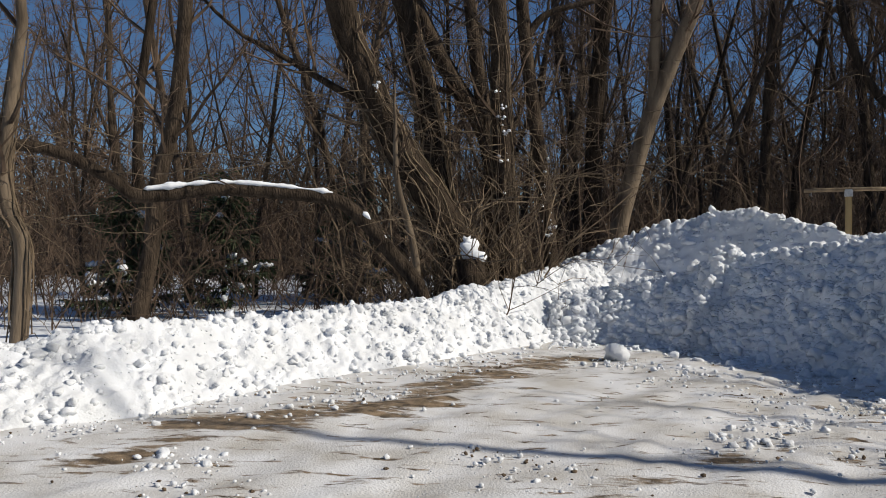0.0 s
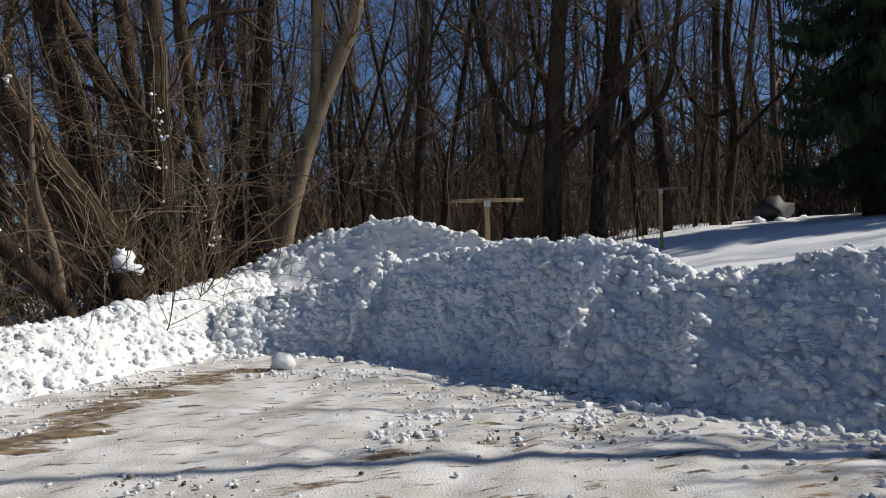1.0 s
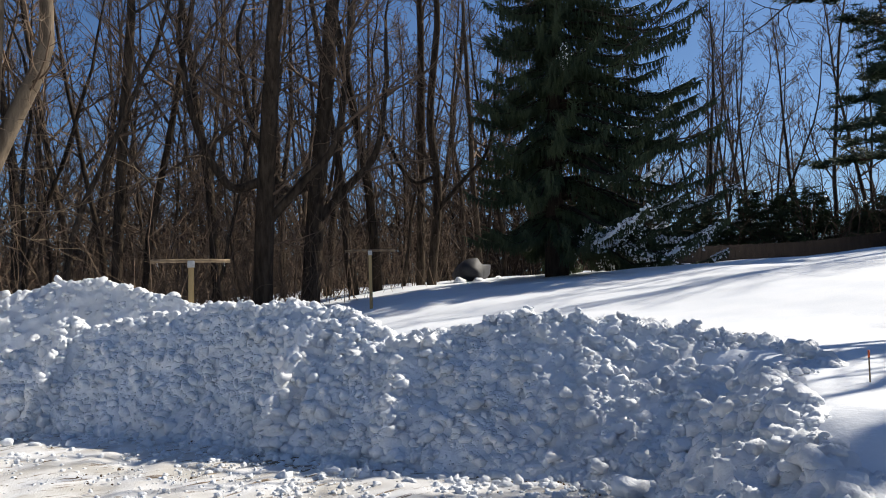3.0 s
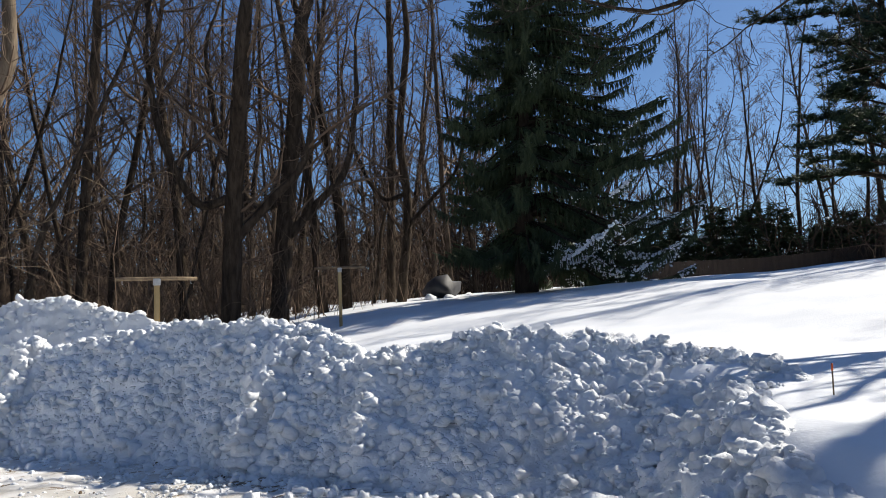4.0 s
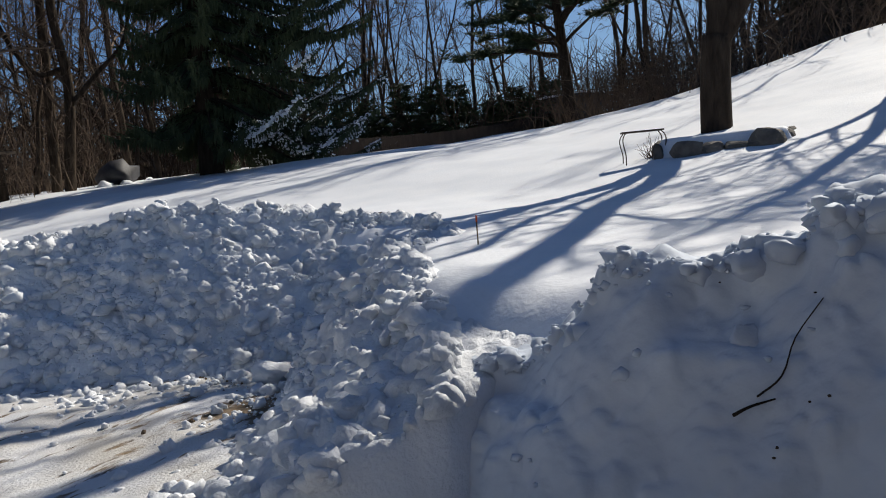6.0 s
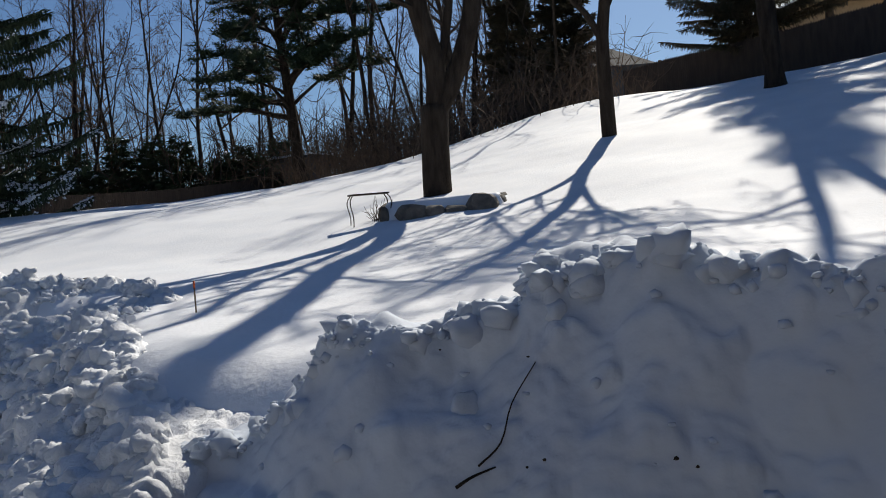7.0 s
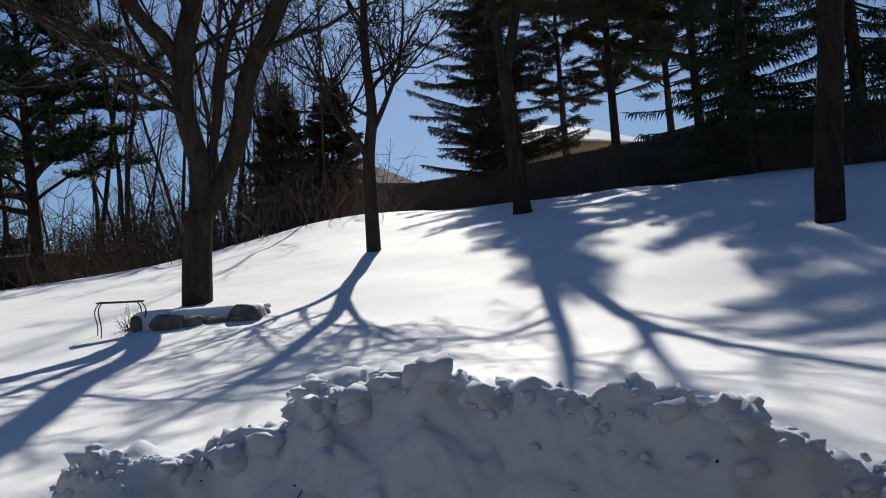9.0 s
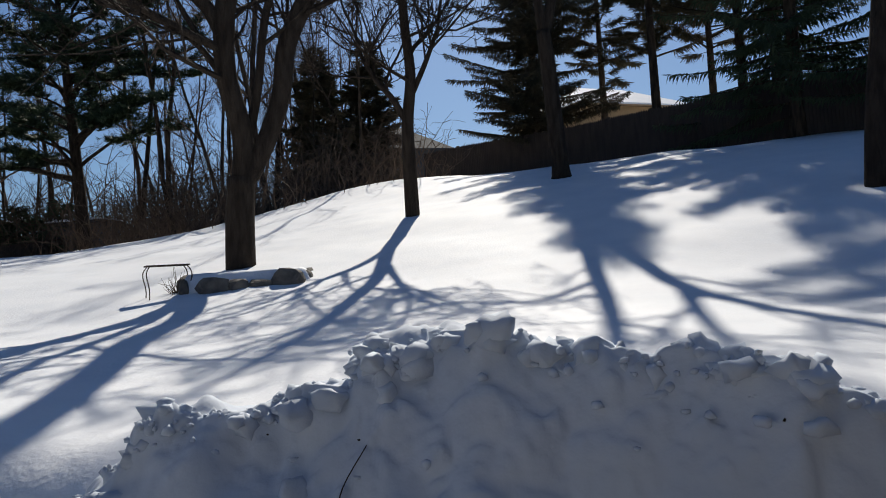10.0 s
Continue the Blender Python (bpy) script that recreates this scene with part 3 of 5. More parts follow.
snow_strip("limb_snow", "thin strip of snow on the slanting end of the limb", [(-0.5, 12.83, 1.22), (-0.82, 12.8, 1.6), (-1.2, 12.74, 2.07)], 0.045, 0.8, 2)


climbing_vines("climbing_vine", "pale bare vines wound round the leaning trunk", [(0.3, 15.32, 0.2), (0.3, 15.32, 0.97), (-0.02, 15.3, 2.04), (-0.7, 15.18, 3.1), (-1.19, 15.0, 4.04), (-1.63, 14.73, 5.03), (-1.9, 14.42, 5.97)], 0.42, 0.28, 26, 1, VINE)
climbing_vines("climbing_vine", "pale bare vines wound round the second leaning trunk", [(0.04, 16.81, 0.1), (-0.09, 16.81, 1.98), (-0.24, 16.72, 3.16), (-0.4, 16.55, 4.31), (-0.66, 16.3, 5.41), (-0.9, 15.98, 6.46)], 0.3, 0.23, 20, 2, VINE)
climbing_vines("climbing_vine", "bare vines wound round the straight trunk", [(1.26, 16.31, 0.1), (1.26, 16.31, 0.94), (1.15, 16.27, 2.77), (1.09, 16.08, 4.22), (1.01, 15.72, 5.81), (0.95, 15.48, 6.61)], 0.24, 0.17, 18, 3, VINE)
climbing_vines("climbing_vine", "shaggy bare vines round the crooked tree", [(-4.75, 9.3, 0.1), (-4.73, 9.38, 1.4), (-4.85, 9.29, 1.92), (-4.88, 9.24, 2.38), (-4.73, 9.18, 3.35), (-4.58, 9.09, 4.04)], 0.11, 0.07, 14, 4, VINE)


def hanging_sprays(count, seed):
    """Long fine branches that sweep out sideways from the trunks at the wood's edge."""
    rng = random.Random(seed)
    V, F = [], []
    starts = ((-0.5, 15.1, 2.8), (-1.3, 14.9, 4.3), (-0.3, 16.6, 4.0), (1.1, 16.1, 4.2), (1.15, 16.2, 2.6), (2.0, 17.6, 3.6), (3.5, 19.9, 4.5), (4.2, 17.7, 3.9), (-5.0, 14.1, 3.0))
    for _ in range(count):
        x, y, z = starts[rng.randrange(len(starts))]
        p = Vector((x, y - 0.2, z + rng.gauss(0, 0.8)))
        ln = rng.uniform(1.2, 4.2)
        line = wander(rng, p, Vector((rng.choice((-1, -1, 1)), rng.uniform(-0.7, 0.1), rng.uniform(-0.2, 0.5))), ln, 9, 0.12, rng.uniform(-0.07, 0.02))
        w = 0.005 + 0.002 * ln
        tube(V, F, line, [w * (1 - 0.08 * k) for k in range(10)], 4)
        for _ in range(9):
            q = line[rng.randrange(2, 10)]
            e = wander(rng, q, Vector((rng.choice((-1, 1)), rng.gauss(0, 0.5), rng.gauss(0, 0.6))), ln * rng.uniform(0.08, 0.3), 4, 0.2, 0.0)
            tube(V, F, e, [w * 0.5 * (1 - 0.18 * k) for k in range(5)], 3)
    tagged(piece("hanging_branches", V, F, VINE, smooth=False), "long fine tan branches sweeping out from the wood's edge", "branches", kind="stuff")


hanging_sprays(90, 17)


def trunk_snow(x, y, z, count, spread, seed):
    """Tufts of snow caught on a trunk."""
    rng = random.Random(seed)
    V, F = [], []
    for _ in range(count):
        dz = rng.gauss(0, spread)
        clod(V, F, rng, Vector((x + rng.gauss(0, 0.05), y - 0.2 + rng.gauss(0, 0.03), z + dz)), rng.uniform(0.012, 0.04))
    tagged(piece("snow_tuft", V, F, SNOW), "small white tufts of snow caught on a trunk", "snow", kind="stuff")


trunk_snow(1.1, 16.08, 4.15, 7, 0.12, 1)
trunk_snow(1.08, 15.95, 4.9, 9, 0.7, 2)
trunk_snow(1.15, 16.2, 3.2, 9, 0.6, 3)
trunk_snow(2.2, 17.72, 1.9, 14, 0.35, 4)
trunk_snow(2.08, 17.7, 2.8, 8, 0.3, 5)
trunk_snow(-1.2, 14.75, 4.4, 6, 0.12, 6)


def stump_with_cap():
    t = root("stump", (0.54, 14.3, terrain(0.5, 14.3) - 0.1), "broken tree stump with a cap of snow", "stump")
    V, F = [], []
    tube(V, F, [Vector((0, 0, 0)), Vector((0, 0, 0.5)), Vector((-0.02, 0, 1.0)), Vector((-0.04, 0, 1.42))], [0.34, 0.27, 0.25, 0.25], 12)
    piece("wood", V, F, BARK, t)
    CV, CF = [], []
    rng = random.Random(3)
    clod(CV, CF, rng, Vector((0, -0.02, 1.45)), 0.2)
    clod(CV, CF, rng, Vector((-0.06, -0.02, 1.6)), 0.14)
    clod(CV, CF, rng, Vector((-0.1, -0.02, 1.74)), 0.08)
    piece("snow_cap", CV, CF, SNOW, t, "white snow cap")


stump_with_cap()

for k, (label, pts, r0, r1) in enumerate((
        ("tall dark bare tree in the wood", [(8.69, 22.95, 0.3), (8.69, 22.95, 2.56), (8.68, 22.44, 6.42), (8.57, 21.48, 9.7)], 0.17, 0.12),
        ("thick dark bare tree at the wood's edge", [(11.41, 19.58, 0.9), (11.41, 19.58, 1.92), (11.4, 19.35, 4.56), (11.3, 18.9, 6.8), (11.09, 18.18, 9.17)], 0.3, 0.2),
        ("stout dark bare tree standing close to another", [(14.1, 21.47, 1.0), (14.1, 21.47, 1.93), (14.17, 21.15, 4.95), (14.14, 20.58, 7.51), (13.9, 19.74, 10.22)], 0.34, 0.22),
        ("tall straight bare tree before the spruce", [(20.1, 23.25, 2.0), (20.1, 23.25, 2.75), (19.84, 22.68, 7.6), (19.13, 21.68, 11.87)], 0.2, 0.13),
        ("slanting bare tree in the wood", [(17.6, 22.68, 1.8), (17.6, 22.68, 2.72), (17.26, 22.57, 5.71), (16.63, 22.41, 8.21), (15.62, 21.97, 11.26)], 0.20, 0.13),
        ("twisted dark bare tree before the spruce", [(19.77, 22.21, 1.9), (19.77, 22.21, 2.8), (19.82, 21.79, 5.77), (19.33, 21.54, 8.36), (18.97, 20.59, 11.49)], 0.21, 0.12))):
    limbs = [(pts, r0, r1, 1)]
    if k in (1, 2, 5):
        b = Vector(pts[2])
        for sx, rise in ((-1, 2.4), (1, 1.6)):
            limbs.append(([b + Vector((0, 0, -0.6 * sx)), b + Vector((sx * 0.8, -sx * 0.6, 0.5)), b + Vector((sx * 1.5, -sx * 1.2, rise)), b + Vector((sx * 1.8, -sx * 1.4, rise + 2.2))], r0 * 0.45, r0 * 0.25, 0.7))
    grown_tree("tree", label, limbs, 30 + k, BARK, count=16, branch=2.8, start=0.3)

# yard trees
grown_tree("tree", "large bare shade tree forked low above a stone planter", [
    ([(14.46, 1.45, 1.39), (14.46, 1.41, 2.57), (14.41, 1.34, 3.33)], 0.253, 0.220, 0),
    ([(14.41, 1.34, 3.14), (14.35, 1.28, 3.99), (14.18, 1.47, 4.99), (14.01, 1.42, 5.87), (13.95, 1.25, 6.62), (13.71, 1.12, 7.58)], 0.175, 0.16, 1.2),
    ([(14.41, 1.34, 3.14), (14.41, 0.94, 3.84), (14.35, 0.63, 4.63), (14.24, 0.48, 5.44), (14.07, 0.09, 6.23), (13.83, -0.26, 6.98), (13.64, -0.58, 7.69)], 0.160, 0.15, 1.2),
    ([(14.38, 1.23, 3.75), (14.35, 1.00, 4.72), (14.18, 0.82, 5.79), (14.08, 0.61, 6.40), (13.88, 0.29, 7.02)], 0.077, 0.055, 1),
    ([(14.13, 1.42, 5.33), (14.01, 1.65, 5.95), (13.90, 2.08, 6.43), (13.69, 2.45, 7.13)], 0.115, 0.105, 1.1),
    ([(14.18, 1.50, 4.88), (14.07, 1.89, 5.44), (13.90, 2.45, 5.78), (13.79, 3.24, 6.00)], 0.055, 0.033, 0.8),
    ([(14.01, 1.55, 5.33), (13.56, 3.35, 6.23), (12.89, 5.15, 6.68), (12.21, 6.95, 6.57)], 0.066, 0.033, 0.6)], 41, BARK_DARK, BARK_DARK, count=10, branch=2.6, sides=12, top=7.0)
grown_tree("tree", "slender bare ornamental tree on the snowy slope", [
    ([(18.1, -1.9, 2.4), (18.05, -1.9, 3.9), (17.9, -1.9, 4.85), (17.7, -2.0, 5.8), (17.4, -1.9, 6.9), (17.2, -1.9, 7.8)], 0.17, 0.08, 0.8),
    ([(17.9, -1.9, 4.8), (17.85, -1.6, 5.35), (17.8, -1.3, 5.7), (17.75, -1.0, 6.2)], 0.08, 0.04, 0.7),
    ([(17.8, -1.95, 5.3), (17.6, -2.3, 6.0), (17.4, -2.6, 6.7)], 0.07, 0.04, 0.8)], 42, BARK_DARK, BARK_DARK, count=20, branch=2.3, top=3.2)
grown_tree("tree", "tall bare tree forked high on the slope by the fence", [
    ([(20.66, -6.14, 3.90), (20.57, -6.05, 5.08), (20.45, -5.93, 6.69), (20.4, -5.85, 7.6)], 0.229, 0.175, 0),
    ([(20.4, -5.85, 7.5), (20.3, -5.68, 8.8), (20.2, -5.55, 10.1), (20.1, -5.33, 11.5)], 0.13, 0.09, 1.1),
    ([(20.4, -5.87, 7.4), (20.3, -6.25, 9.0), (20.2, -6.4, 10.1), (20.1, -6.7, 10.8), (20.0, -7.1, 11.9)], 0.14, 0.09, 1.2),
    ([(20.2, -6.4, 10.1), (20.1, -6.15, 11.1), (20.0, -5.9, 12.2)], 0.09, 0.06, 0.8),
    ([(20.2, -5.6, 9.4), (20.2, -4.9, 9.8), (20.2, -4.4, 9.7), (20.2, -3.8, 9.5)], 0.055, 0.03, 0.4)], 43, BARK_DARK, BARK_DARK, count=13, branch=2.8, sides=10, top=5)
grown_tree("tree", "thick dark trunk of a tall tree in the shade", [
    ([(12.4, -8.6, 2.2), (12.4, -8.75, 3.73), (12.4, -8.95, 5.02), (12.4, -9.2, 7.0)], 0.24, 0.2, 1.3)], 44, BARK_DARK, BARK_DARK, count=14, branch=3.0, start=0.6)


# ---- the wood: a few kinds of tall bare tree, copied ----
def wood_kind(seed, height, r, bend):
    rng = random.Random(seed)
    TV, TF, BV, BF = [], [], [], []
    line = wander(rng, Vector((0, 0, 0)), Vector((rng.gauss(0, 0.05), rng.gauss(0, 0.05), 1)), height, 14, bend, 0.06)
    rad = [max(0.02, r * (1.15 if i == 0 else 1) * (1 - 0.85 * i / 14)) for i in range(15)]
    tube(TV, TF, line, rad, 7)
    sprout(BV, BF, rng, line, rad, 0, 17, height * 0.2, 0.55, 0.13, 0.22, 2, 0.012)
    return mesh_from("trunk", TV, TF, BARK), mesh_from("crown", BV, BF, TWIG, False)


KINDS = [wood_kind(100 + k, h, r, b) for k, (h, r, b) in enumerate(((17, 0.135, 0.06), (15, 0.095, 0.08), (19, 0.155, 0.05), (13, 0.07, 0.10), (16, 0.11, 0.07), (11, 0.055, 0.11), (18, 0.12, 0.06)))]


def plant(x, y, kind, turn, size, group):
    t = root("tree", (x, y, terrain(x, y) - 0.1), ("tall slim bare woodland tree", "thin bare woodland tree with fine twigs", "tall dark bare woodland tree")[kind % 3], "tree", group)
    t.rotation_euler = (0, 0, turn)
    t.scale = (size, size, size)
    for nm, me in zip(("trunk", "crown"), KINDS[kind]):
        o = new(nm, me)
        o.parent = t


def scatter(rng, count, inside, gap, group):
    done = []
    tries = 0
    while len(done) < count and tries < count * 60:
        tries += 1
        p = inside(rng)
        if p and all((p[0] - q[0]) ** 2 + (p[1] - q[1]) ** 2 > gap * gap for q in done):
            done.append(p)
            plant(p[0], p[1], rng.randrange(len(KINDS)), rng.random() * 6.28, rng.uniform(0.8, 1.2), group)


def north_wood(rng):
    a, d = radians(-34 + 81 * rng.random() ** 0.7), 18 + 44 * rng.random() ** 0.8
    x, y = d * math.sin(a), d * math.cos(a)
    if x > 9 and y < 21 + (x - 9) * 0.18:
        return None
    if (x - 21) ** 2 + (y - 17.5) ** 2 < 25:
        return None
    return x, y


def east_wood(rng):
    x, y = rng.uniform(44, 68), rng.uniform(-3, 46)
    return (x, y) if y > 12 - (x - 44) * 0.9 else None


def slope_wood(rng):
    x, y = rng.uniform(33, 60), rng.uniform(-3, 9)
    return (x, y) if y < 7 - (x - 33) * 0.1 else None


scatter(random.Random(5), 250, north_wood, 0.9, "bare trees of the wood")
scatter(random.Random(6), 90, east_wood, 1.5, "bare trees beyond the fence")
scatter(random.Random(7), 26, slope_wood, 1.8, "bare trees behind the slope")


def thicket(name, label, count, inside, hmin, hmax, mat, seed, droop=0.0, thick=1.0):
    rng = random.Random(seed)
    V, F = [], []
    for _ in range(count):
        x, y = inside(rng)
        p = Vector((x, y, terrain(x, y) - 0.05))
        h = rng.uniform(hmin, hmax)
        line = wander(rng, p, Vector((rng.gauss(0, 0.35), rng.gauss(0, 0.35), 1)), h, 5, 0.22, -droop)
        r = (0.006 + 0.004 * h * rng.random()) * thick
        tube(V, F, line, [r * (1 - 0.7 * i / 5) for i in range(6)], 3)
        for _ in range(4):
            i = rng.randrange(1, 5)
            b = wander(rng, line[i], Vector((rng.gauss(0, 1), rng.gauss(0, 1), 0.6)), h * rng.uniform(0.15, 0.4), 3, 0.25, 0)
            tube(V, F, b, [r * 0.6, r * 0.45, r * 0.35, r * 0.2], 3)
    tagged(piece(name, V, F, mat, smooth=False), label, "brush", kind="stuff")


def wood_floor(rng):
    a, d = radians(rng.uniform(-34, 44)), 17 + 32 * rng.random()
    x, y = d * math.sin(a), d * math.cos(a)
    if x > 8 and y < 19.5 + (x - 8) * 0.2:
        y += 6
    return x, y


def far_floor(rng):
    a, d = radians(rng.uniform(-44, 56)), rng.uniform(44, 75)
    return d * math.sin(a), d * math.cos(a)


thicket("underbrush", "tangle of bare brown saplings and brush in the wood", 2600, wood_floor, 1.0, 5.5, TWIG, 51)
thicket("far_wood", "dense far stems of the bare wood", 5600, far_floor, 2.0, 11.0, TWIG, 54, 0.0, 2.4)
thicket("slope_brush", "bare dark brush along the edge of the slope", 1000, lambda r: (r.uniform(31, 46), r.uniform(-4, 10)), 0.8, 3.8, TWIG, 55, 0.0, 1.7)
thicket("ridge_brush", "few bare saplings along the crest of the slope", 110, lambda r: (r.uniform(28, 33), r.uniform(-5, 4)), 0.6, 3.2, TWIG, 57, 0.0, 1.6)
thicket("fence_brush", "bare dark brush beyond the far fence", 1900, lambda r: (r.uniform(42, 60), r.uniform(4, 34)), 1.0, 5.5, TWIG, 56, 0.0, 2.0)
thicket("vine_tangle", "tangle of pale bare vines hanging about the leaning trees", 190, lambda r: (r.gauss(0.2, 1.0), r.gauss(15.6, 0.7)), 1.5, 5.0, VINE, 52, 0.1)
thicket("brush", "bare tangled brush behind the snow bank", 150, lambda r: (r.uniform(-9, 2), r.uniform(12.5, 17)), 0.8, 3.6, TWIG, 53, 0.05)


# ---- conifers ----
def conifer(name, label, loc, height, radius, seed, mat, skirt=0.4, droop=0.5, tiers=46, per=5, hang=0.5, twig=0.42, width=0.05, trunk_r=0.28, snow=0.0, gaps=0.0, round_top=1.0, lean=(0, 0), group="", side=(1, 0), uneven=0.2, inner=0.15, fine=0.07):
    """Evergreen: drooping boughs in tiers, each with side twigs and hanging sprays of needles; snow along some boughs."""
    rng = random.Random(seed)
    t = root(name, (loc[0], loc[1], terrain(loc[0], loc[1]) - 0.1), label, "tree", group)
    TV, TF, NV, NF, SV, SF = [], [], [], [], [], []
    ax = [Vector((lean[0] * (i / 10) ** 1.3, lean[1] * (i / 10) ** 1.3, height * i / 10)) for i in range(11)]
    tube(TV, TF, ax, [max(0.02, trunk_r * (1.25 if i == 0 else 1 - i / 10.5)) for i in range(11)], 9)

    def blade(p, d, ln, w):
        d = d.normalized()
        o = d.orthogonal().normalized()
        o = Matrix.Rotation(rng.random() * 6.28, 3, d) @ o
        q = d.cross(o)
        b = len(NV)
        m = p + d * ln * 0.4
        for v in (p, m + o * w, p + d * ln, m - o * w, m + q * w, m - q * w):
            NV.append(v)
        NF.extend([(b, b + 1, b + 2, b + 3), (b, b + 4, b + 2, b + 5)])

    for k in range(tiers):
        s = (k + rng.random()) / tiers
        z = skirt + (height - skirt) * s ** 1.0
        c = Vector((lean[0] * (z / height) ** 1.3, lean[1] * (z / height) ** 1.3, z))
        reach = radius * (1 - s) ** 0.8 * round_top + 0.25
        for _ in range(per):
            if rng.random() < gaps:
                continue
            a = rng.random() * 2 * math.pi
            ln = reach * rng.uniform(1 - 2 * uneven, 1 + uneven)
            d = Vector((math.cos(a), math.sin(a), 0.25 - 0.5 * droop + rng.gauss(0, 0.13)))
            c = Vector((c.x, c.y, max(skirt * 0.8, z + rng.uniform(-1.6, 1.6) * (height - skirt) / tiers)))
            line = [c.copy()]
            n = 7
            p = c.copy()
            for i in range(n):
                dd = d + Vector((rng.gauss(0, 0.07), rng.gauss(0, 0.07), -droop * 0.35 + droop * 0.75 * (i / n) ** 2))
                p = p + dd.normalized() * (ln / n)
                if p.z < 0.25:
                    p.z = 0.25 + 0.05 * rng.random()
                line.append(p.copy())
            tube(TV, TF, line, [max(0.008, 0.016 * ln * (1 - i / 8)) for i in range(n + 1)], 3)
            m = int(ln / fine)
            for j in range(m):
                f = inner + (1 - inner) * (j + rng.random()) / m
                i = min(int(f * n), n - 1)
                q = line[i].lerp(line[i + 1], f * n - i)
                dr = (line[i + 1] - line[i]).normalized()
                sd = Vector((-dr.y, dr.x, 0)) * (1 if j % 2 else -1)
                tl = twig * (0.6 + 0.9 * (1 - abs(f - 0.45))) * rng.uniform(0.6, 1.3)
                blade(q, dr * 0.7 + sd * rng.uniform(0.3, 1.1) + Vector((0, 0, -hang * rng.random())), tl, width)
                blade(q + sd * 0.15 * rng.random(), dr * 0.35 + sd * rng.uniform(-0.3, 0.5) + Vector((0, 0, -hang * 1.6)), tl * 0.9, width)
                if rng.random() < 0.6:
                    blade(q + sd * 0.3 * rng.random(), dr * 0.5 + sd * 0.8 + Vector((0, 0, 0.2 - hang)), tl * 0.8, width)
            if snow and rng.random() < snow * (1.2 - 1.1 * s) and (d.x * side[0] + d.y * side[1]) > -0.2:
                st = smooth_line([v + Vector((0, 0, 0.05)) for v in line[4:]], 4)
                V2, F2 = [], []
                tube(V2, F2, [v + Vector((rng.gauss(0, 0.03), rng.gauss(0, 0.03), 0)) for v in st], [rng.uniform(0.015, 0.11) for _ in st], 6)
                SV.append((V2, F2))
    piece("trunk", TV, TF, BARK, t)
    piece("foliage", NV, NF, mat, t, smooth=False)
    for V2, F2 in SV:
        piece("snow", V2, F2, SNOW, t, "white snow lying along a bough")
    return t


